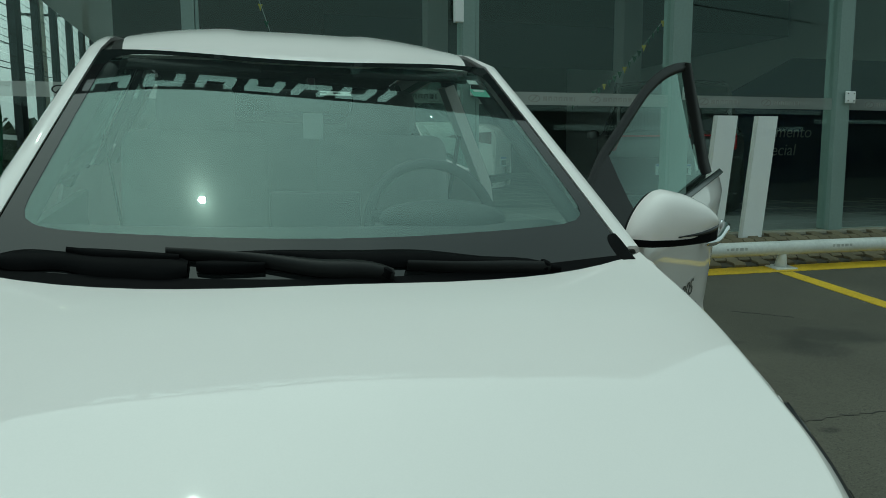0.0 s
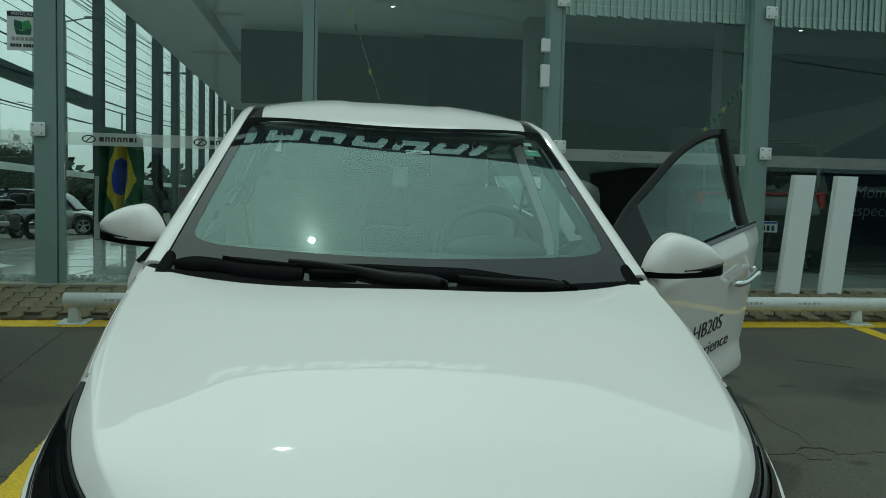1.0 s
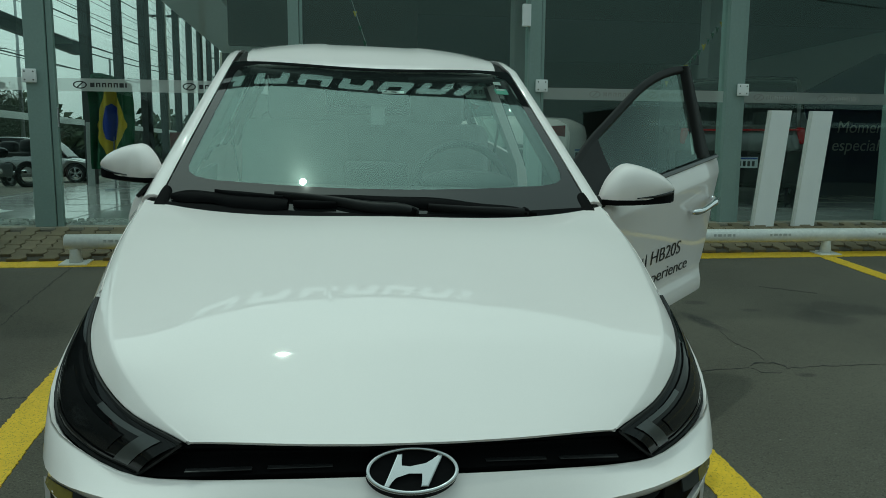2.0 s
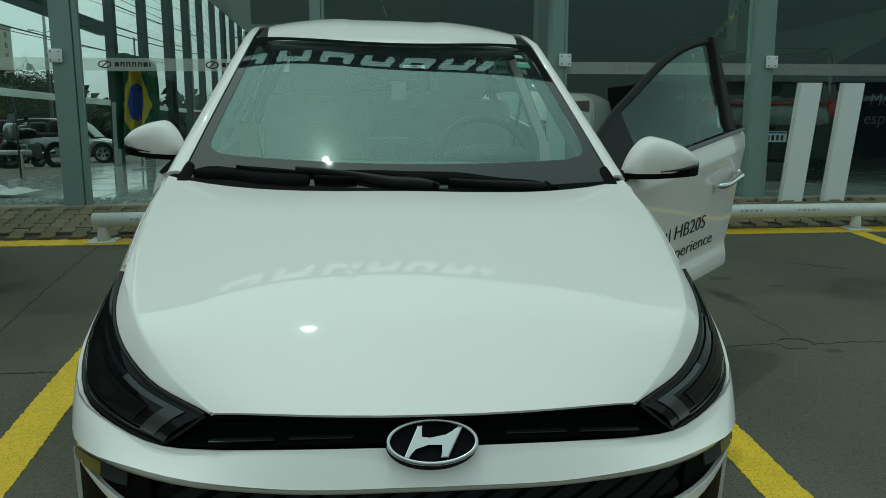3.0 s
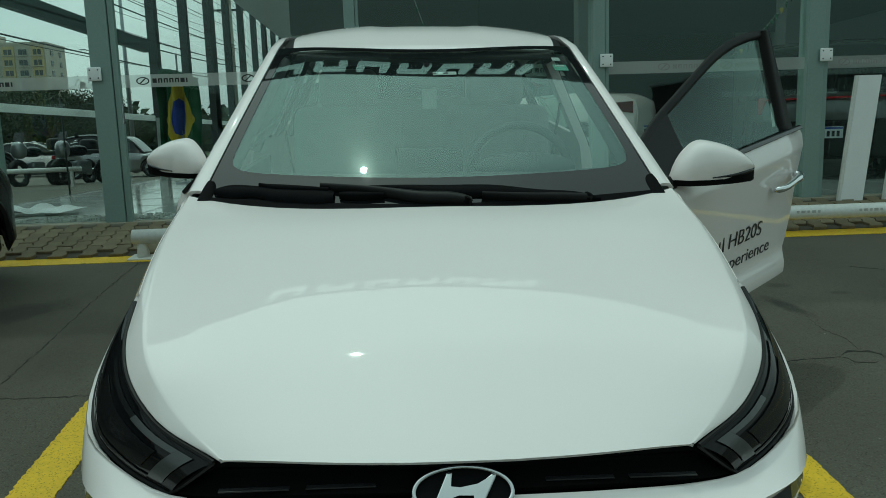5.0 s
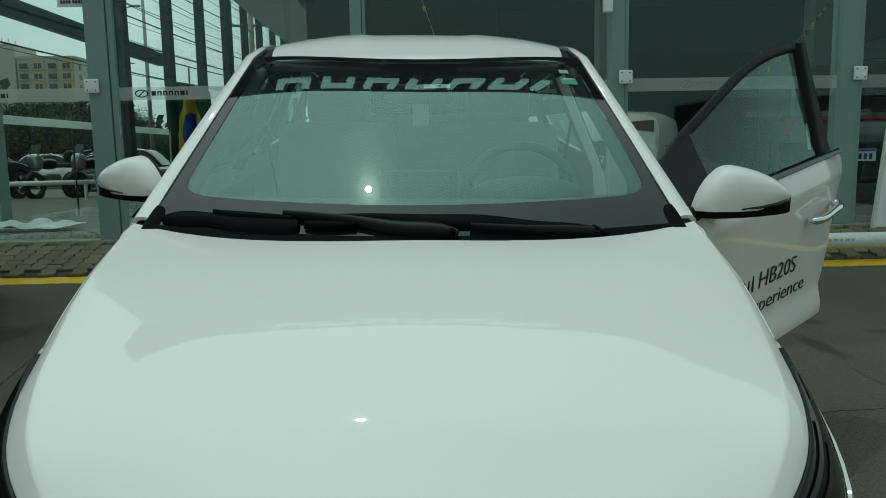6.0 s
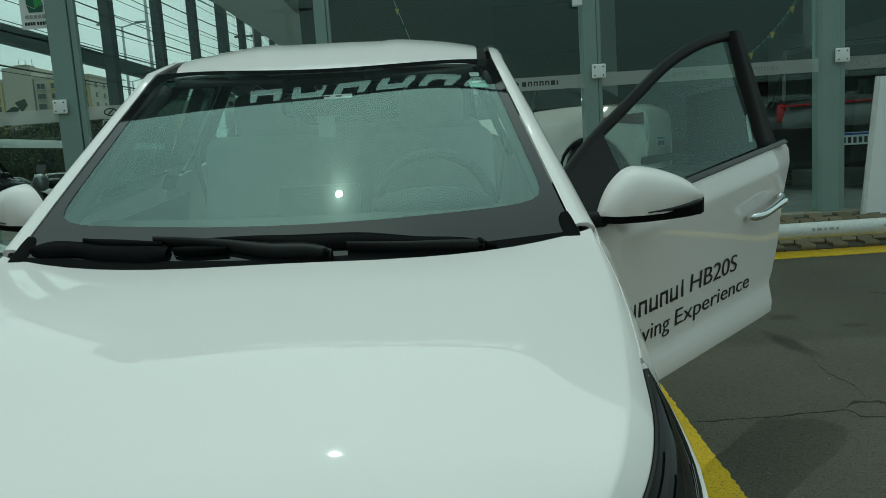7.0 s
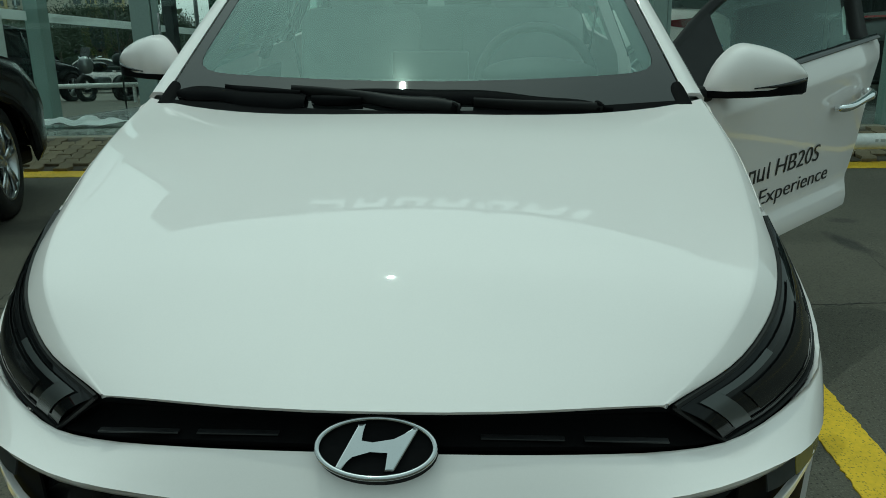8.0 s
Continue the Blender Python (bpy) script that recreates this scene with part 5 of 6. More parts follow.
# ---- the other parked and shown cars ----
def parked_car(name, label, paint, m, L, W, H, kind="suv", front_end=1, bar=False, wheel_r=0.34, group="", steer=0.0, mirrors=True, waist=0.6, tail=0.82, top=None):
    """A car along y with its front at +y and its middle at the origin."""
    car = thing(name, label, "car", m, group)
    hl, hw = L / 2, W / 2
    belt = H * waist
    if kind == "suv":
        nose = [(-hl, 0.32, 0.5), (-hl + 0.03, 0.3, belt - 0.02), (-hl + 0.25, 0.24, belt + 0.01), (0.0, 0.22, belt), (hl * 0.42, 0.22, belt - 0.05), (hl * 0.66, 0.24, belt - 0.13), (hl - 0.28, 0.26, belt - 0.25), (hl - 0.08, 0.3, belt - 0.4), (hl, 0.34, 0.5)]
        roof = [(-hl + 0.1, belt), (-hl + 0.32, H * 0.93), (-hl + 0.75, H), (0.0, H), (hl * 0.22, H * 0.96), (hl * 0.5, belt)]
    else:
        nose = [(-hl, 0.34, 0.55), (-hl + 0.04, 0.3, belt - 0.02), (-hl + 0.35, 0.24, belt + 0.03), (0.0, 0.22, belt), (hl * 0.5, 0.22, belt - 0.03), (hl * 0.76, 0.24, belt - 0.1), (hl - 0.12, 0.28, belt - 0.22), (hl, 0.36, 0.46)]
        roof = [(-hl + 0.45, belt + 0.03), (-hl + 1.05, H * 0.97), (-hl + 1.6, H), (hl * 0.1, H * 0.97), (hl * 0.52, belt)]
    arr = spline(nose, 34)
    arches = (hl - 0.86, -hl + tail)

    def half(y):
        return hw * (1 - 0.28 * max(0, (abs(y) - hl * 0.72) / (hl * 0.28)) ** 2)

    for d in (-1, 1):
        rows = []
        for y, zl, zt in arr:
            for a in arches:
                if abs(y - a) < wheel_r + 0.05:
                    zl = max(zl, wheel_r + math.sqrt((wheel_r + 0.05) ** 2 - (y - a) ** 2))
            w = half(y)
            zt = max(zt, zl + 0.01)
            rows.append([(d * w * float(np.interp(k, [0, 0.1, 0.45, 0.62, 0.8, 1], [0.93, 0.975, 0.985, 1.0, 0.985, 0.9])), y, zl + (zt - zl) * k) for k in np.linspace(0, 1, 11)])
        part("body_side", sheet(rows, 0.015 * d), paint, car, "", True)
    part("bonnet" if front_end else "boot_lid", sheet([[(s * half(y) * 0.9, y, zt + 0.035 * (1 - s * s)) for s in np.linspace(-1, 1, 13)] for y, zl, zt in arr], 0.012), paint, car, "", True)
    part("front_panel", sheet([[(s * half(hl) * 0.95, hl - 0.03 * s * s - 0.05 * k * k, 0.28 + (arr[-2][2] - 0.22) * k) for s in np.linspace(-1, 1, 11)] for k in np.linspace(0, 1, 7)], 0.01), paint, car, "", True)
    part("rear_panel", sheet([[(s * half(-hl) * 0.95, -hl + 0.04 * s * s + 0.03 * k, 0.3 + (belt - 0.3) * k) for s in np.linspace(-1, 1, 11)] for k in np.linspace(0, 1, 7)], -0.01), paint, car, "", True)
    ra = spline([(y, 0, z) for y, z in roof], 26)
    part("cabin", sheet([[(s * hw * (0.84 - 0.14 * (z - belt) / (H - belt)), y, z - 0.03 * s**4) for s in np.linspace(-1, 1, 13)] for y, _, z in ra], 0.02), DARK_GLASS, car, "dark glazed cabin", True)
    mid = [r for r in ra if r[2] > belt + (H - belt) * 0.86]
    part("roof", sheet([[(s * hw * 0.72, y, z - 0.03 * s**4 + 0.008) for s in np.linspace(-1, 1, 11)] for y, _, z in mid], 0.015), top or paint, car, "", True)
    for d in (-1, 1):
        part("side_glass", sheet([[(d * hw * (0.9 - 0.2 * k), y, belt - 0.02 + (max(z - 0.05, belt) - belt + 0.02) * k) for k in np.linspace(0, 1, 5)] for y, _, z in ra], 0.01 * d), DARK_GLASS, car, "dark side glass", True)
        part("roof_rail", tube([(d * hw * 0.72, y, z - 0.02) for y, _, z in ra], 0.03, 6), top or paint, car, "", True)
        for y in (ra[9][0], ra[16][0]):
            part("pillar", tube([(d * hw * 0.895, y, belt), (d * hw * 0.72, y + 0.03, H - 0.06)], 0.03, 6), BLACK_GLOSS, car, "", True)
        part("headlight", box((0.3, 0.16, 0.12), (d * hw * 0.57, hl - 0.14, belt - (0.36 if kind == "suv" else 0.24)), 0.045, Matrix.Rotation(radians(-d * 22), 4, "Z"), None, 3), DARK_GLASS if bar else LAMP_GREY, car, "glossy headlight", True)
        if top:
            leaf = []
            for q in np.linspace(0, 1, 8):
                y, wide = -hl + 0.02 + 0.5 * q, 0.07 * (1 - q) ** 0.8 + 0.004
                leaf.append([(d * (half(y) * 0.995 + 0.008), y, belt - 0.13 + 0.02 * q + wide * k) for k in (-1, 0, 1)])
            part("tail_lamp", sheet(leaf, 0.02 * d), RED_DEEP, car, "dark red pointed tail lamp", True)
        else:
            part("tail_lamp", box((0.1, 0.12, 0.2) if bar else (0.3, 0.12, 0.15), (d * hw * 0.74, -hl + 0.09, belt - 0.1), 0.03, Matrix.Rotation(radians(d * 18), 4, "Z"), None, 3), RED_LAMP, car, "red tail lamp", True)
        if mirrors:
            part("side_mirror", ball((0.2, 0.14, 0.15), (d * (hw + 0.06), hl * 0.24, belt + 0.06), 0.8), paint, car, "", True)
        for y in (-0.55, 0.35):
            part("door_handle", box((0.025, 0.17, 0.025), (d * hw * 0.985, y, belt - 0.12), 0.01), CHROME, car, "chrome door handle")
        part("wheel_arch", tube([(d * hw * 0.97, arches[0] + (wheel_r + 0.05) * math.cos(a), wheel_r + (wheel_r + 0.05) * math.sin(a)) for a in np.linspace(0, math.pi, 13)], 0.025, 6), BLACK_PLASTIC, car)
        part("wheel_arch", tube([(d * hw * 0.97, arches[1] + (wheel_r + 0.05) * math.cos(a), wheel_r + (wheel_r + 0.05) * math.sin(a)) for a in np.linspace(0, math.pi, 13)], 0.025, 6), BLACK_PLASTIC, car)
        for a in arches:
            wheel(car, d * (hw - 0.12), a, wheel_r, d, steer if a > 0 else 0.0)
    if bar:
        part("light_bar", box((W * 0.76, 0.04, 0.022), (0, -hl - 0.02, belt - 0.03), 0.009), RED_LAMP, car, "red light bar", True)
    back = -hl - (0.035 if bar else 0.0)
    plate = part("number_plate", box((0.4, 0.012, 0.13), (0, back - 0.012, belt - 0.42), 0.004), PLATE, car, "white number plate")
    part("plate_strip", box((0.39, 0.004, 0.022), (0, back - 0.02, belt - 0.372), 0), PLATE_BLUE, plate, "blue strip")
    for i in range(7):
        part("plate_bar", box((0.03, 0.004, 0.062), (-0.15 + 0.05 * i, back - 0.02, belt - 0.435), 0), INK, plate)
    part("bumper_strip", box((W * 0.86, 0.08, 0.42 if bar else 0.1), (0, -hl + 0.01, 0.48 if bar else 0.42), 0.03), BLACK_PLASTIC, car)
    part("chrome_strip", box((W * 0.5, 0.02, 0.02), (0, -hl - 0.005, belt - 0.3), 0.006), CHROME, car)
    part("underbody", box((W * 0.8, L * 0.86, 0.12), (0, 0, 0.28), 0.03), BLACK_PLASTIC, car)
    return car


parked_car("black_suv", "black parked car nosed in at the wheel stop", BLACK_PAINT, LOT @ Matrix.Translation((-3.49, 2.09, 0)), 4.25, 1.78, 1.56, "suv", wheel_r=0.335, steer=18, mirrors=False, waist=0.685)
parked_car("grey_suv", "dark grey car with a red light bar inside the showroom", GREY_PAINT, Matrix.Translation((5.7, 9.12, FLOOR)) @ Matrix.Rotation(radians(-27), 4, "Z"), 4.3, 1.76, 1.6, "suv", bar=True)
parked_car("white_hatch", "white car with a dark roof standing inside the showroom", WHITE_PAINT, Matrix.Translation((1.37, 9.73, FLOOR)) @ Matrix.Rotation(radians(60), 4, "Z"), 4.1, 1.74, 1.5, "sedan", waist=0.7, tail=0.62, top=BLACK_GLOSS)
parked_car("dark_suv", "dark grey car parked at the kerb outside", BLACK_PAINT, on_street(-10.96, 16.4, -7), 4.4, 1.85, 1.68, "suv", bar=True)
parked_car("pale_suv", "silver parked car beside the motorcycles", SILVER_PAINT, on_street(-11.2, 28.5, -85), 4.5, 1.85, 1.6, "suv")
far_spots = [(-16.5, 33, WHITE_PAINT, -80), (-21, 36, SILVER_PAINT, -85), (-26, 40, BLACK_PAINT, -80), (-17, 44, WHITE_PAINT, -78), (-33, 52, SILVER_PAINT, -70)]
for x, y, pt, a in far_spots:
    parked_car("parked_car", "distant parked car along the street", pt, on_street(x, y, a), 4.2, 1.75, 1.5, "sedan", group="cars along the street")

# ---- wheel stop rail ----
stop = thing("wheel_stop_rail", "white enamelled pipe rail on short feet before the kerb", "rail", LOT)
part("pipe", tube([(x, 4.5, 0.165) for x in np.linspace(-2.14, 6.9, 12)], 0.056, 20), PIPE_WHITE, stop, "white pipe", True)
for x in (-2.08, -0.05, 1.97, 4.0, 6.02):
    part("foot", tube([(x, 4.5, 0.0), (x, 4.5, 0.13)], [0.05, 0.033], 12), PIPE_WHITE, stop, "", True)
    part("foot_plate", box((0.2, 0.17, 0.012), (x, 4.5, 0.008), 0.004), PIPE_WHITE, stop)
for x0 in (-1.85, 2.95, 3.45, 4.45, 5.2):
    for k in range(5):
        part("faded_mark", box((0.02 + 0.012 * (k % 2), 0.003, 0.022), (x0 + 0.042 * k, 4.446, 0.178), 0), MARK_FADED, stop)

# ---- glazing details ----
for x, w in POSTS[:5]:
    if x == POSTS[1][0]:
        continue
    for z in (1.8, 3.052):
        cx = x - 0.075 if x < 0 else x + w * 0.25
        c = thing("glass_clamp", "white square glass clamp with four bolts", "clamp", Matrix.Translation((cx, FY - 0.085, z)), "glass clamps")
        part("clamp_plate", box((0.11, 0.02, 0.11), (0, 0, 0), 0.008, None, None, 3), SIGN_WHITE, c, "", True)
        part("clamp_stem", box((0.04, 0.06, 0.04), (0, 0.04, 0), 0.004), POST_GREY, c)
        for i in (-1, 1):
            for j in (-1, 1):
                part("bolt", ball((0.012, 0.008, 0.012), (i * 0.033, -0.011, j * 0.033)), POST_DARK, c)


def band_mark(parent_m, mat_a, group, flip=1):
    """A brand mark as plain shapes: an oval with a slanted bar, then a row of seven blocks."""
    g = thing("band_mark", "small brand mark of plain shapes on the film band", "sign", parent_m, group)
    oval = [(-0.22 * 1 + 0.055 * math.cos(a), 0.032 * math.sin(a)) for a in np.linspace(0, 2 * math.pi, 24, endpoint=False)]
    inner = [(-0.22 + 0.043 * math.cos(a), 0.023 * math.sin(a)) for a in np.linspace(0, 2 * math.pi, 24, endpoint=False)]
    bm = bmesh.new()
    vo, vi = [bm.verts.new((x, 0, z)) for x, z in oval], [bm.verts.new((x, 0, z)) for x, z in inner]
    for i in range(24):
        j = (i + 1) % 24
        bm.faces.new((vo[i], vo[j], vi[j], vi[i]))
    part("mark_oval", bm, mat_a, g)
    part("mark_slash", prism([(-0.25, -0.02), (-0.235, -0.02), (-0.19, 0.02), (-0.205, 0.02)], 0.002), mat_a, g)
    for i, w in enumerate((0.034, 0.034, 0.034, 0.034, 0.034, 0.034, 0.012)):
        x = -0.14 + 0.046 * i
        if i in (0, 5):
            part("mark_block", prism([(x, -0.018), (x + w, -0.018), (x + w, 0.018), (x, 0.018)], 0.002), mat_a, g)
        else:
            part("mark_block", prism([(x, -0.018), (x + 0.011, -0.018), (x + 0.011, 0.008), (x + w - 0.011, 0.008), (x + w - 0.011, -0.018), (x + w, -0.018), (x + w, 0.018), (x, 0.018)] if w > 0.02 else [(x, -0.018), (x + w, -0.018), (x + w, 0.018), (x, 0.018)], 0.002), mat_a, g)
    return g


for x in (-3.45, -2.02, -1.15, 0.3, 1.2, 2.4, 2.95, 4.0, 4.65, 5.8):
    band_mark(Matrix.Translation((x, FY - 0.012, 1.741)), INK if x < 0 else POST_DARK if x < 2 else SMUDGE, "marks on the front glass band")
for y in (6.3, 7.95, 9.9, 12.2):
    band_mark(Matrix.Translation((SX - 0.075, y, 1.685)) @ Matrix.Rotation(radians(-90), 4, "Z"), INK, "marks on the side glass band")

# notice on the glass
notice = thing("notice_card", "white security notice with a green emblem on the glass", "sign", Matrix.Translation((-2.735, FY - 0.016, 2.575)))
part("card", box((0.23, 0.004, 0.31), (0, 0, 0), 0.001), PAPER, notice)
part("header_strip", box((0.225, 0.003, 0.035), (0, -0.004, 0.13), 0), INK, notice, "black strip")
writing("header_text", "PROTEÇÃO", 0.03, Matrix.Translation((0, -0.007, 0.12)) @ tm, PAPER, notice, "white lettering", 0.0005, "CENTER")
part("emblem_face", prism([(-0.06, 0.03), (0.0, 0.0), (0.0, 0.07), (-0.06, 0.085)], 0.003, Matrix.Translation((0, -0.006, 0))), DARK_GREEN, notice, "dark green shape")
part("emblem_face", prism([(0.004, 0.0), (0.07, 0.03), (0.05, 0.085), (0.004, 0.07)], 0.003, Matrix.Translation((0, -0.006, 0))), GREEN_LOGO, notice, "green shape")
part("emblem_face", prism([(-0.06, 0.025), (0.0, -0.005), (0.07, 0.025), (0.06, -0.03), (-0.045, -0.03)], 0.003, Matrix.Translation((0, -0.005, 0))), DARK_GREEN, notice, "dark green shape")
for i in range(5):
    part("brand_bar", box((0.026, 0.003, 0.026), (-0.066 + 0.033 * i, -0.004, -0.062), 0), SMUDGE, notice, "grey brand shape")
for i in range(8):
    part("phone_bar", box((0.016, 0.003, 0.024), (-0.08 + 0.0215 * i + (0.01 if i > 3 else 0), -0.004, -0.115), 0), INK, notice)
for z0, h in ((2.665, 0.11), (2.405, 0.19)):
    tagged(link("switch_box", box((0.075, 0.05, h), (1.515, FY - 0.06, z0), 0.006), SIGN_WHITE, smooth=False), "small white box on the post", "box")
tagged(link("lock_strip", box((0.012, 0.01, 0.16), (-2.4, FY - 0.07, 1.47), 0.002), CHROME, smooth=False), "narrow metal strip on the glass door", "handle")

# slanted pale slabs before the glass
for x in (3.83, 4.245):
    sl = thing("slanted_slab", "tall pale slanted slab before the glass", "panel", Matrix.Translation((x, FY - 0.14, 0)), "slanted slabs")
    part("slab_face", prism([(-0.1, 0.5), (0.1, 0.5), (0.215, 1.615), (0.015, 1.615)], 0.03), SIGN_WHITE, sl, "white slab")
    part("slab_edge", prism([(-0.125, 0.5), (-0.102, 0.5), (0.013, 1.615), (-0.01, 1.615)], 0.03), PIPE_WHITE, sl)

# roof sign, read in the windshield; its blocks glow to brighten that reflection
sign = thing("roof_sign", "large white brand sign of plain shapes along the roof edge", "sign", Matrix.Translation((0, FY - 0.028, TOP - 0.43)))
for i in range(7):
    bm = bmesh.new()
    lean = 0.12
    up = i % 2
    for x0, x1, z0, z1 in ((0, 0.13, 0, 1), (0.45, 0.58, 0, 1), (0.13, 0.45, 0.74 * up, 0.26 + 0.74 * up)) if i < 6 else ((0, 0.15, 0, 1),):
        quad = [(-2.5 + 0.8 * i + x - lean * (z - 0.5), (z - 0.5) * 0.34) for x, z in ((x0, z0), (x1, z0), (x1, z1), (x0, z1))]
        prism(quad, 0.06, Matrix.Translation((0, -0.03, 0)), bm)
    part("sign_block", bm, SIGN_GLOW, sign, "white block shape")

# ---- paving before the glass ----
strip = on_lot("pavement", sheet([[(x, y, 0.006 + 0.16 * (y - 4.575)) for x in (-6.0, 0.0, 9.3)] for y in (4.575, 5.25)]), SAND, "sandy bed of the paved strip", "pavement")
gravel_bm = bmesh.new()
for _ in range(900):
    x = random.choice((random.uniform(-4.4, -2.7), random.uniform(-4.4, -1.5)))
    box((random.uniform(0.015, 0.04),) * 2 + (0.02,), (x, FY + random.uniform(0.12, 0.5), FLOOR + 0.012), 0, Matrix.Rotation(random.uniform(0, 3), 4, "Z"), gravel_bm)
tagged(link("gravel", gravel_bm, GRAVEL, smooth=False), "loose white gravel behind the glass", "gravel", kind="stuff")
sacks = thing("plastic_sheeting", "crumpled white plastic sheeting on the gravel", "sheeting", Matrix.Translation((-3.75, FY + 0.75, FLOOR)))
part("sheeting", sheet([[(0.5 * u + 0.04 * noise.noise((u * 3, v * 3, 0)), 0.3 * v, 0.05 + 0.09 * abs(noise.noise((u * 2.3, v * 4, 5.0))) * (1 - u * u)) for u in np.linspace(-1, 1, 24)] for v in np.linspace(-1, 1, 14)], 0.003), SIGN_WHITE, sacks, "", False)
wave = [(-0.1, -0.012), (-0.05, 0.012), (0.0, -0.012), (0.05, 0.012), (0.1, -0.012)]
zig = [(0.054 + w, y) for y, w in wave] + [(-0.054 + w, y) for y, w in wave[::-1]]
bm = bmesh.new()
lo = [bm.verts.new((x, y * 0.97, 0)) for x, y in zig]
hi = [bm.verts.new((x, y * 0.97, 0.021)) for x, y in zig]
cr = [bm.verts.new((x * 0.94, y * 0.94, 0.024)) for x, y in zig]
for a, b in ((lo, hi), (hi, cr)):
    for i in range(10):
        j = (i + 1) % 10
        bm.faces.new((a[i], a[j], b[j], b[i]))
bm.faces.new(cr)
paver_mesh = bpy.data.meshes.new("paver")
bm.to_mesh(paver_mesh)
bm.free()
paver_mesh.materials.append(PAVER)
count = 0
rest = bmesh.new()
for r in range(4):
    for c in range(-42, 78):
        x, y = c * 0.115, 4.66 + 0.2 * r - (0.1 if c % 2 else 0.0)
        if not 4.6 < y < 5.2:
            continue
        near = -3.7 < x < -1.2 or 2.2 < x < 5.6
        m = Matrix.Translation((x, y, 0.004 + 0.16 * (y - 4.575) + random.uniform(-0.003, 0.003))) @ Matrix.Rotation(math.atan(0.16), 4, "X") @ Matrix.Rotation(radians(random.uniform(-2, 2)), 4, "Z")
        if near and count < 290:
            ob = new("paver", paver_mesh)
            ob.parent = strip
            ob.matrix_basis = m
            count += 1
        else:
            tmp = paver_mesh.copy()
            tmp.transform(m)
            rest.from_mesh(tmp)
            bpy.data.meshes.remove(tmp)
tagged(link("paver_rest", rest, PAVER, strip, smooth=False), "worn interlocking concrete pavers", kind="stuff")

# ---- inside the showroom ----
tile_joint = bmesh.new()
for k in range(25):
    box((18.4, 0.006, 0.002), (4.65, FY + 0.6 + k * 0.95, FLOOR + 0.003), 0, None, tile_joint)
for k in range(19):
    box((0.006, 24.0, 0.002), (-4.5 + k * 0.95, FY + 12.2, FLOOR + 0.003), 0, None, tile_joint)
part("tile_joint", tile_joint, SMUDGE, floor)
mezz = thing("mezzanine", "dark mezzanine floor with a brown front", "mezzanine", kind="structure")
part("mezzanine_slab", box((12.0, 8.0, 0.9), (7.6, 20.0, 4.75), 0.02), WALL_DARK, mezz)
part("mezzanine_front", box((4.2, 0.2, 1.6), (-0.4, 16.0, 4.3), 0.02), WALL_DARK, mezz)
tagged(link("ceiling_drop", box((1.5, 23.0, 0.35), (SX + 0.95, FY + 11.8, 5.05), 0.01), CEILING, smooth=False), "lowered plaster ceiling edge", "ceiling", kind="structure")
for x, y in ((3.7, 14.2), (7.6, 13.5), (-0.2, 17.5), (11.5, 9.0)):
    tagged(link("inner_column", box((0.42, 0.42, 4.7), (x, y, FLOOR + 2.35), 0.01), WALL_PALE, smooth=False), "pale square column", "column", kind="structure")
for i in range(5):
    for j in range(4):
        dl = thing("downlight", "small recessed ceiling lamp", "lamp", Matrix.Translation((-2.2 + 2.9 * i, 7.6 + 3.1 * j, 5.2)), "ceiling lamps")
        part("trim_ring", lathe([(0.07, 0.0), (0.085, -0.004), (0.085, 0.006), (0.06, 0.01)], 16, Matrix.Rotation(radians(90), 4, "Y")), SIGN_WHITE, dl)
        part("bulb", ball((0.06, 0.06, 0.02), (0, 0, 0.0)), LAMP_GLOW if (i + j) % 3 == 0 else SIGN_WHITE, dl)
# fill spots set between the ceiling lamps, added to brighten the showroom
for x, y in ((-1.3, 7.9), (2.2, 7.6), (-1.3, 12.5)):
    beam = bpy.data.lights.new("showroom_fill", "SPOT")
    beam.energy, beam.spot_size, beam.spot_blend, beam.color, beam.shadow_soft_size = 110.0, radians(110), 0.6, (1.0, 0.97, 0.92), 0.08
    new("showroom_fill", beam).matrix_basis = pose(x, y, 5.12)
blind = thing("window_blind", "pale vertical strip blind behind the upper glass", "blind", Matrix.Translation((0, FY + 0.12, 0)))
part("head_rail", box((4.4, 0.05, 0.06), (3.85, 0, 5.15), 0.006), POST_GREY, blind)
bm = bmesh.new()
box((0.075, 0.006, 2.12), (0, 0, 0), 0, None, bm)
bm.normal_update()
slat_mesh = bpy.data.meshes.new("slat")
bm.to_mesh(slat_mesh)
bm.free()
slat_mesh.materials.append(BLIND)
for k in range(66):
    ob = new("slat", slat_mesh)
    ob.parent = blind
    ob.matrix_basis = Matrix.Translation((1.74 + 0.063 * k, 0, 4.05 + random.uniform(-0.008, 0.008))) @ Matrix.Rotation(radians(24 + random.uniform(-6, 6)), 4, "Z")
panel = thing("promo_panel", "dark blue promotional panel with pale lettering", "panel", Matrix.Translation((8.3, 9.4, FLOOR)))
part("panel_face", prism([(-1.5, 0), (3.2, 0), (3.2, 2.2), (-0.1, 2.2), (-1.5, 1.5)], 0.06), PANEL_BLUE, panel)
writing("panel_text", "Momento", 0.26, Matrix.Translation((-0.75, -0.02, 0.98)) @ tm, SMUDGE, panel, "pale lettering", 0.001, "LEFT", 0.15)
writing("panel_text", "especial", 0.26, Matrix.Translation((-0.82, -0.02, 0.7)) @ tm, SMUDGE, panel, "pale lettering", 0.001, "LEFT", 0.15)
red = tagged(link("display_stand", box((0.5, 0.12, 1.0), (-3.4, 15.2, FLOOR + 0.5), 0.01), RED_PANEL, smooth=False), "dark red display stand on the tiled floor", "stand")
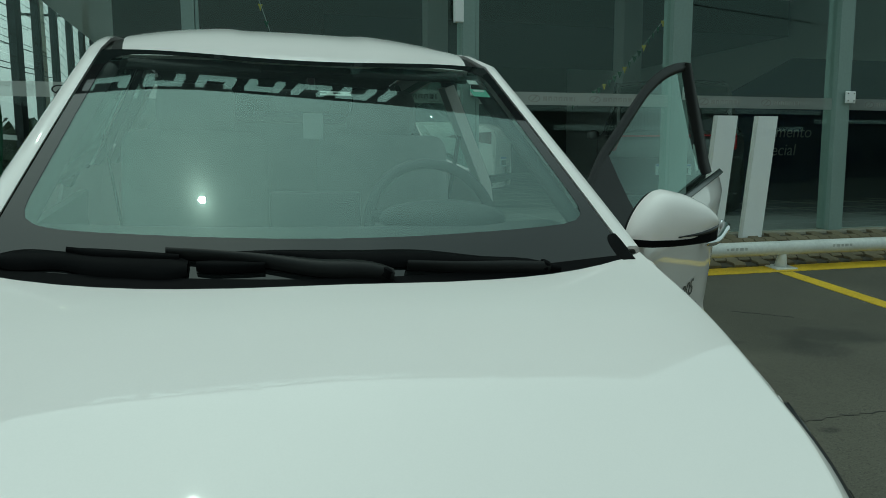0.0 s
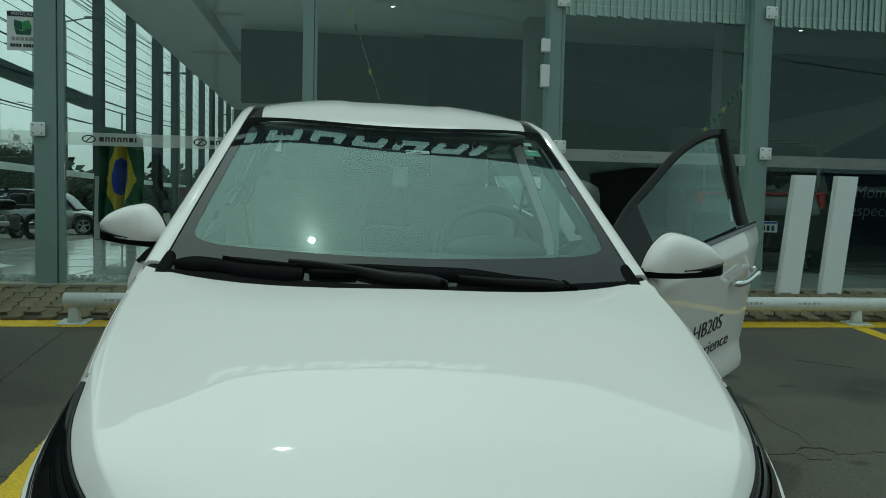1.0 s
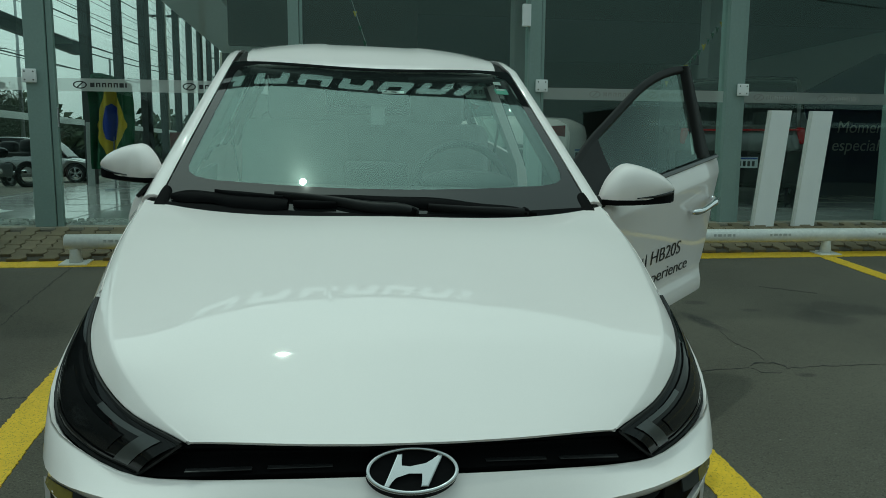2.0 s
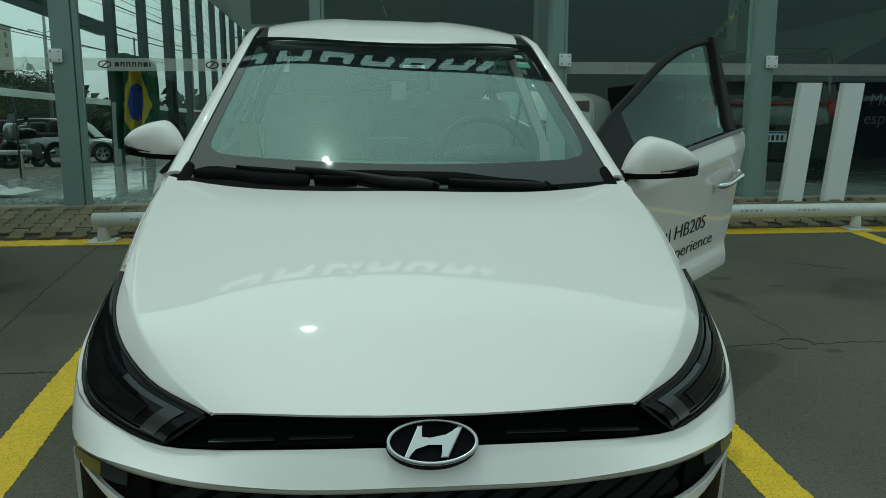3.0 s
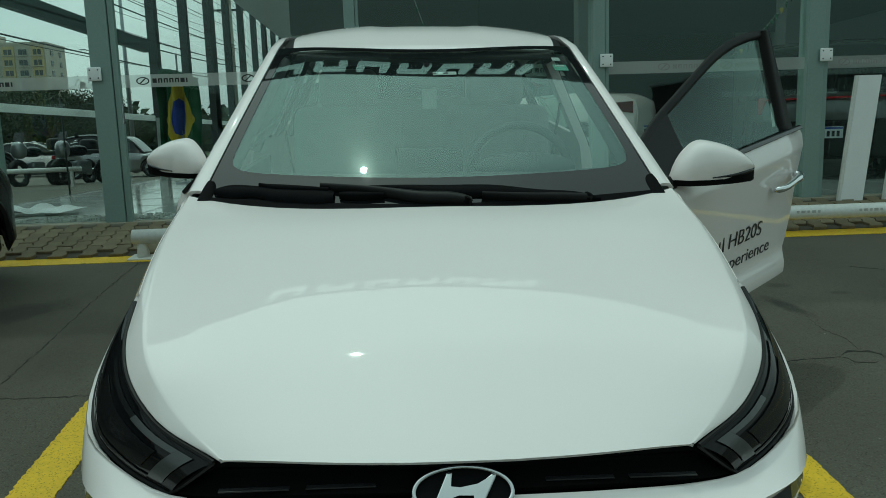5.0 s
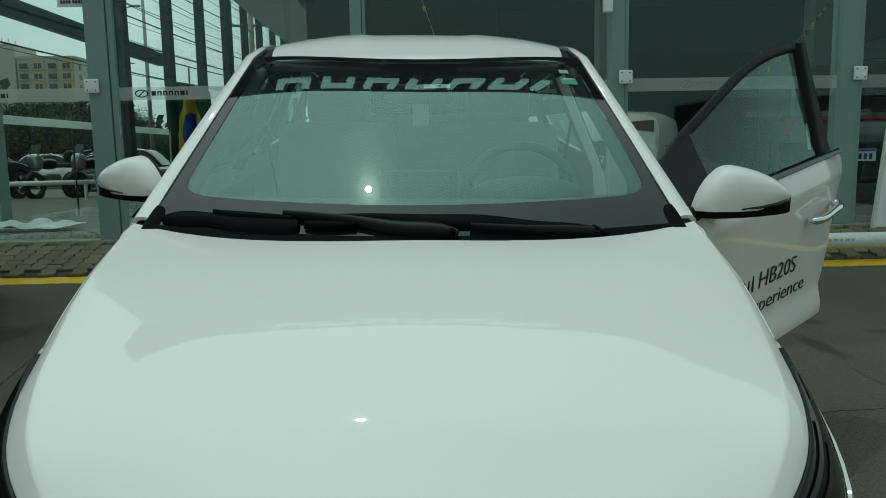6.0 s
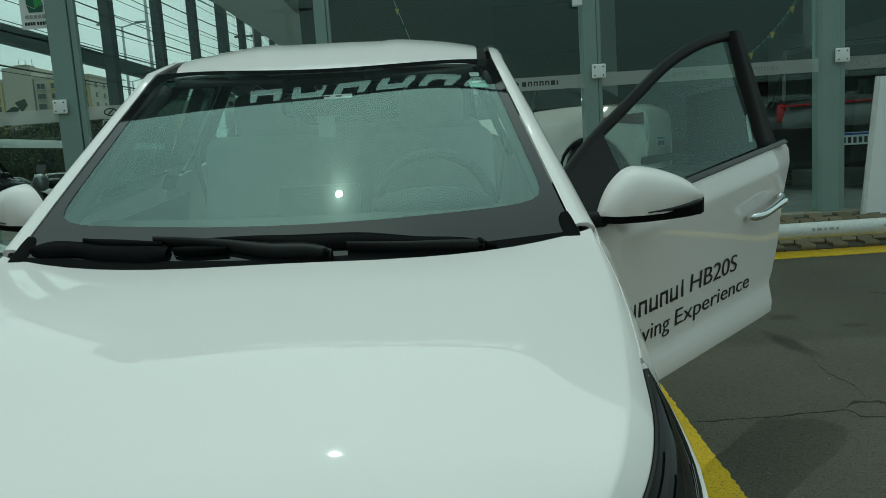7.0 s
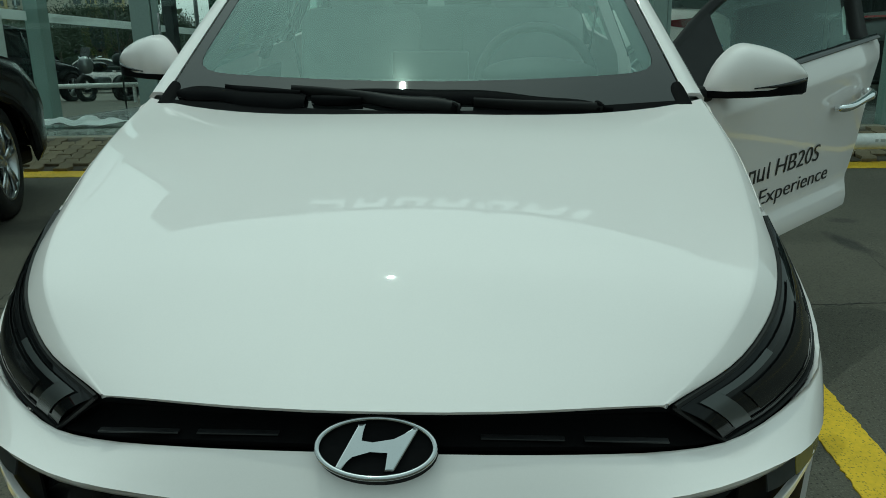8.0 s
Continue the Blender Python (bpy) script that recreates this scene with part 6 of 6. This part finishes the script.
tall = tagged(link("notice_board", box((0.12, 0.03, 1.1), (-4.4, 12.4, FLOOR + 0.55), 0.008, Matrix.Rotation(radians(-3), 4, "X") @ Matrix.Rotation(radians(20), 4, "Z")), WALL_PALE, smooth=False), "pale upright board leaning by the glass", "board")


def flag():
    """A cloth flag hung from a short pole, in folds."""
    f = thing("national_flag", "green yellow and blue flag hanging in folds", "flag", Matrix.Translation((-3.64, 11.0, FLOOR)))

    def cloth(u, v, off):
        return (0.31 * u + 0.02 * math.sin(v * 5), 0.09 * math.sin(u * 7 + v * 1.5) + 0.05 * math.sin(u * 15) - off, 1.78 - 1.45 * v - 0.12 * abs(u) * (1 - v))

    part("cloth", sheet([[cloth(u, v, 0) for u in np.linspace(-1, 1, 40)] for v in np.linspace(0, 1, 24)], 0.004), FLAG_GREEN, f, "green cloth", True)
    dia = []
    for v in np.linspace(0.06, 0.94, 24):
        w = 0.82 * (1 - abs(v - 0.5) / 0.45)
        dia.append([cloth(u * max(w, 0.02), v, 0.012) for u in np.linspace(-1, 1, 30)])
    part("rhombus", sheet(dia, 0.003), FLAG_YELLOW, f, "yellow cloth", True)
    disc = []
    for a in np.linspace(-1, 1, 18):
        w = 0.36 * math.sqrt(max(0.001, 1 - a * a))
        disc.append([cloth(u * w, 0.5 + 0.2 * a, 0.024) for u in np.linspace(-1, 1, 18)])
    part("disc", sheet(disc, 0.003), FLAG_BLUE, f, "blue cloth", True)
    part("pole", tube([(0, 0.1, 0), (0, 0.1, 2.05)], 0.015, 8), GALV, f)
    part("pole_base", lathe([(0.001, 0.03), (0.16, 0.02), (0.17, 0.0)], 20, Matrix.Translation((0, 0.1, 0)) @ Matrix.Rotation(radians(-90), 4, "Y")), GALV, f)
    part("knot", ball((0.26, 0.1, 0.14), (-0.16, 0.05, 1.74), 0.8), FLAG_GREEN, f, "", True)


flag()
for a, b in (((-0.75, 6.1, 5.2), (0.2, 6.6, 2.2)), ((3.53, 5.42, 2.55), (3.0, 6.4, 1.75))):
    g = thing("bunting", "string of small green and yellow pennants", "bunting", None, "pennant strings")
    P = spline([a, tuple((np.array(a) + np.array(b)) / 2 - [0, 0, 0.12]), b], 22)
    part("string", tube(P, 0.003, 5), SMUDGE, g)
    for i, p in enumerate(P[1:-1]):
        part("pennant", prism([(-0.022, 0), (0.022, 0), (0.0, -0.06)], 0.003, Matrix.Translation(p) @ Matrix.Rotation(random.uniform(-0.7, 0.7), 4, "Z")), FLAG_YELLOW if i % 4 == 1 else FLAG_GREEN, g)

# ---- outside, beyond the side glass and behind the viewer ----
tagged(link("grass", sheet([[(x, y, ground_z(y) + 0.03 + 0.02 * noise.noise((x, y, 0))) for x in np.linspace(-60, -19, 20)] for y in np.linspace(24, 90, 20)]), GRASS), "mown grass verge across the street", "grass", kind="stuff")
rail2 = thing("street_rail", "white pipe rail beside the motorcycles", "rail")
part("pipe", tube([(-9.7, 15.0, 0.715), (-6.95, 15.0, 0.735)], 0.05, 12), PIPE_WHITE, rail2, "", True)
for x, y in ((-9.5, 15.0), (-7.15, 15.0)):
    part("foot", tube([(x, y, ground_z(y)), (x, y, 0.7)], 0.04, 8), PIPE_WHITE, rail2)


rack = thing("bracket_stand", "thin black steel stand with a short top bar", "stand", Matrix.Translation((-5.15, 10.3, ground_z(10.3))))
part("base_plate", box((0.17, 0.17, 0.05), (0, 0, 0.027), 0.008), POST_DARK, rack)
part("post", tube([(0, 0, 0.04), (0, 0, 1.5)], 0.014, 8), POST_DARK, rack, "", True)
part("top_bar", box((0.4, 0.05, 0.06), (-0.14, 0, 1.34), 0.01), POST_DARK, rack)
part("side_post", tube([(-0.1, 0, 1.0), (-0.1, 0, 1.5)], 0.01, 8), POST_DARK, rack)


def motorcycle(x, y, a):
    b = thing("motorcycle", "dark parked motorcycle with a top box", "motorcycle", on_street(x, y, a), "motorcycles by the rail")
    for yy in (-0.62, 0.62):
        part("wheel", tube([(0, yy + 0.27 * math.cos(t), 0.3 + 0.27 * math.sin(t)) for t in np.linspace(0, 2 * math.pi, 21)], 0.075, 8, cap=False), RUBBER, b, "", True)
    part("engine", box((0.25, 0.42, 0.32), (0, 0.05, 0.42), 0.06, None, None, 3), GALV, b, "", True)
    part("tank", ball((0.3, 0.5, 0.26), (0, 0.15, 0.82), 0.8), BLACK_PAINT, b, "", True)
    part("seat", box((0.26, 0.62, 0.1), (0, -0.33, 0.8), 0.04, None, None, 3), CABIN_DARK, b, "", True)
    part("fairing", ball((0.34, 0.3, 0.42), (0, 0.55, 0.86), 0.8), SILVER_PAINT, b, "", True)
    part("screen", sheet([[(s * 0.14, 0.58 - 0.1 * v, 1.0 + 0.28 * v) for s in (-1, 0, 1)] for v in (0, 0.5, 1)], 0.006), DARK_GLASS, b)
    part("top_box", ball((0.42, 0.38, 0.32), (0, -0.72, 1.02), 0.6), BLACK_PLASTIC, b, "black top box", True)
    part("handlebar", tube([(-0.34, 0.38, 1.06), (-0.1, 0.46, 1.0), (0.1, 0.46, 1.0), (0.34, 0.38, 1.06)], 0.015, 6), CHROME, b)
    part("fork", tube([(0.08, 0.62, 0.3), (0.08, 0.48, 0.95)], 0.022, 6), CHROME, b)
    part("exhaust", tube([(0.16, 0.1, 0.3), (0.17, -0.7, 0.38)], [0.03, 0.045], 8), CHROME, b)
    for s in (-1, 1):
        part("mirror", ball((0.12, 0.03, 0.08), (s * 0.36, 0.42, 1.2)), BLACK_PLASTIC, b)


for x, y, a in ((-8.02, 17.7, 150), (-9.1, 17.6, 165), (-8.75, 18.9, 172)):
    motorcycle(x, y, a)


def street_lamp(x, y, h, arms):
    l = thing("street_lamp", "tall grey street lamp with short arms", "lamp", Matrix.Translation((x, y, ground_z(y))), "street lamps")
    part("pole", tube([(0, 0, 0), (0, 0, h)], [0.11, 0.06], 10), GALV, l, "", True)
    for s in arms:
        part("arm", tube([(0, 0, h - 0.05), (s * 0.9, 0, h + 0.15)], 0.035, 6), GALV, l)
        part("lamp_head", box((0.6, 0.22, 0.1), (s * 1.1, 0, h + 0.18), 0.03), GALV, l)


for x, y, h, arms in ((-33, 56, 12.5, (-1, 1)), (-17, 42, 9.5, (-1, 1)), (-30, 75, 10.5, (-1, 1)), (-12.2, 33, 9.0, (1, -1)), (-44, 72, 12, (-1, 1))):
    street_lamp(x, y, h, arms)


def tree(x, y, h, seed, leaves=1500, leaf=1.0):
    rnd = random.Random(seed)
    t = thing("tree", "dark leafy street tree with an uneven crown", "tree", Matrix.Translation((x, y, ground_z(y) - 0.02)), "street trees")
    bm = bmesh.new()
    tube([(0, 0, 0), (0.1, 0, h * 0.3), (0.0, 0.1, h * 0.65)], [0.2, 0.15, 0.08], 8, bm)
    tips = []
    for k in range(7):
        a, r = rnd.uniform(0, 6.3), rnd.uniform(0.18, 0.4) * h
        tip = (r * math.cos(a), r * math.sin(a), h * rnd.uniform(0.55, 0.85))
        tube([(0.05, 0, h * 0.38), tuple(np.array(tip) * [0.5, 0.5, 0.85]), tip], [0.08, 0.05, 0.02], 5, bm)
        tips.append(tip)
    part("trunk", bm, BARK, t)
    verts, faces = [], []
    for _ in range(leaves):
        c = np.array(rnd.choice(tips + [(0, 0, h * 0.75)])) + np.array([rnd.gauss(0, 0.13 * h), rnd.gauss(0, 0.13 * h), rnd.gauss(0, 0.09 * h)])
        s = rnd.uniform(0.1, 0.24) * h / 6 * leaf
        u = Vector((rnd.gauss(0, 1), rnd.gauss(0, 1), rnd.gauss(0, 1))).normalized()
        w = u.orthogonal().normalized()
        n0 = len(verts)
        for p, q in ((-1, -0.5), (1, -0.4), (0.6, 0.7), (-0.5, 0.6)):
            verts.append(tuple(Vector(c) + u * (p * s) + w * (q * s)))
        faces.append((n0, n0 + 1, n0 + 2, n0 + 3))
    me = bpy.data.meshes.new("crown")
    me.from_pydata(verts, [], faces)
    me.materials.append(LEAF)
    ob = new("crown", me)
    ob.parent = t


for i, (x, y, h) in enumerate(((-24, 46, 3.9), (-29, 50, 4.4), (-35, 56, 5.0), (-21, 55, 4.0), (-40, 62, 5.4), (-27, 66, 4.8), (-46, 70, 6.0), (-33, 78, 5.4), (-17.5, 62, 4.2), (-13, 70, 4.6), (-10.5, 84, 5.2), (-19.5, 41, 4.6), (-22.5, 44.5, 5.0), (-26, 52, 5.6), (-29.5, 57, 5.6), (-24.5, 60, 5.4), (-32, 63, 6.2), (-37, 66, 6.4))):
    tree(x, y, h, i, 7000, 0.36)
far_bm = bmesh.new()
rnd = random.Random(5)
for _ in range(9000):
    x = rnd.uniform(-130, -4)
    y = rnd.uniform(96, 125) + 0.15 * abs(x)
    z = 0.4 + abs(rnd.gauss(0, 1)) * (3.1 if x < -44 else 1.8) * (1 + 0.5 * noise.noise((x * 0.06, 0, 0)))
    s = rnd.uniform(0.5, 1.2)
    u = Vector((rnd.gauss(0, 1), rnd.gauss(0, 1), rnd.gauss(0, 1))).normalized()
    w = u.orthogonal()
    vs = [far_bm.verts.new(Vector((x, y, z)) + u * (p * s) + w * (q * s)) for p, q in ((-1, -0.5), (1, -0.4), (0.5, 0.8), (-0.6, 0.6))]
    far_bm.faces.new(vs)
tagged(link("far_trees", far_bm, FOLIAGE_FAR, smooth=False), "dark line of distant trees", "trees", kind="stuff")


def apartment(x, y, w, h, depth, floors):
    """A ten-storey block: cream walls, yellow bays, paired windows over thin balcony slabs."""
    ap = thing("apartment_block", "cream and yellow ten-storey apartment block", "building", Matrix.Translation((x, y, ground_z(y))), "apartment blocks")
    part("wall", box((w, depth, h), (0, 0, h / 2)), APT_CREAM, ap)
    part("parapet", box((w + 0.4, depth + 0.4, 0.7), (0, 0, h + 0.1)), APT_CREAM, ap)
    n = int(w / 4.1)
    for i in range(n):
        cx = -w / 2 + (i + 0.5) * w / n
        if i % 2:
            part("yellow_bay", box((w / n * 0.8, 0.5, h - 1.5), (cx, -depth / 2 - 0.2, h / 2)), APT_YELLOW, ap, "yellow wall bay")
        for k in range(2, floors):
            z = 1.0 + k * (h - 1.2) / floors
            for o in (-0.62, 0.62):
                part("window", box((0.95, 0.3, 1.5), (cx + o, -depth / 2 - 0.42, z + 0.8)), APT_GLASS, ap)
            part("balcony", box((2.9, 0.7, 0.22), (cx, -depth / 2 - 0.6, z - 0.25)), APT_CREAM, ap)
    for k in range(3, floors):
        for yy in (-depth * 0.2, depth * 0.22):
            part("window", box((0.2, 1.3, 1.5), (w / 2 + 0.05, yy, 1.8 + k * (h - 1.2) / floors)), APT_GLASS, ap)
    return ap


apartment(-111.3, 231.5, 16.6, 31.0, 13, 10)
apartment(-138.5, 231.5, 19.6, 31.0, 13, 10)
tower = thing("stair_tower", "tall plain cream tower between the apartment blocks", "building", Matrix.Translation((-124.2, 231.0, ground_z(231))))
part("tower_wall", box((8.6, 13.0, 34.6), (0, 0, 17.3)), APT_CREAM, tower)
part("water_tank", box((4.4, 4.4, 1.3), (-1.0, 0, 35.2), 0.1), CONCRETE, tower)
for k in range(3):
    part("aerial", tube([(-2.4 + 2 * k, 0, 34.5), (-2.4 + 2 * k, 0, 37.6)], 0.08, 5), GALV, tower)


def cable(a, b, sag, r=0.012):
    P = [np.array(a) + (np.array(b) - np.array(a)) * t - np.array([0, 0, sag * 4 * t * (1 - t)]) for t in np.linspace(0, 1, 20)]
    return tube(P, r, 5)


poles = [(-6.6, 9.0), (-8.2, 36.0), (-10.0, 66.0), (-5.5, -20.0)]
for x, y in poles:
    p = thing("utility_pole", "concrete utility pole with cross arms", "pole", Matrix.Translation((x, y, 0.0)), "utility poles") if y != 9.0 else None
    if p:
        part("shaft", tube([(0, 0, -0.8), (0, 0, 9.5)], [0.17, 0.11], 10), CONCRETE, p, "", True)
        for z in (7.4, 9.0):
            part("cross_arm", box((2.0, 0.1, 0.1), (0, 0, z), 0.01), POST_DARK, p)
rnd = random.Random(9)
for k in range(22):
    z0 = 4.2 + 0.26 * k + rnd.uniform(-0.08, 0.08)
    x0 = -7.8 + rnd.uniform(-1.0, 1.0)
    tagged(link("cable", cable((x0 + 0.5, -20, z0 - 0.3), (x0 - 0.7, 36, z0), 0.5 + rnd.uniform(0, 0.5), rnd.choice((0.01, 0.012, 0.02))), CABLE, smooth=False), "black overhead cable along the street", "cable", "overhead cables")
for k in range(8):
    z0 = 6.0 + 0.45 * k
    tagged(link("cable", cable((-8.4, 36, z0), (-10.2, 66, z0), 0.6), CABLE, smooth=False), "black overhead cable along the street", "cable", "overhead cables")
for z0, z1, r in ((10.9, 5.6, 0.022), (10.5, 7.75, 0.02), (10.75, 8.0, 0.014), (11.6, 8.3, 0.014), (11.9, 8.75, 0.011), (12.1, 8.9, 0.011), (12.3, 8.95, 0.013), (11.3, 8.55, 0.01)):
    tagged(link("cable", cable((-20, -16, z0), (40, -16, z1), 0.25, r), CABLE, smooth=False), "black overhead cable across the car park", "cable", "overhead cables")
for x, y, w, h, mt in ((-24, -42, 20, 5.5, WALL_STREET), (2, -46, 24, 4.5, WALL_STREET), (30, -40, 22, 5.0, WALL_STREET), (58, -48, 26, 6, WALL_STREET)):
    b = thing("low_building", "plain low building across the road", "building", Matrix.Translation((x, y, -0.74)), "low buildings")
    part("wall", box((w, 10, h), (0, 0, h / 2)), mt, b)
    part("roof_edge", box((w + 0.5, 10.5, 0.3), (0, 0, h + 0.1)), SIGN_WHITE, b)
    part("shop_band", box((w * 0.9, 0.12, 0.35), (0, 5.1, h - 1.1)), SIGN_WHITE, b, "white band")
    for i in range(int(w / 3)):
        part("window", box((1.6, 0.1, 1.4), (-w / 2 + 1.5 + 3 * i, 5.03, 2.0)), APT_GLASS, b)
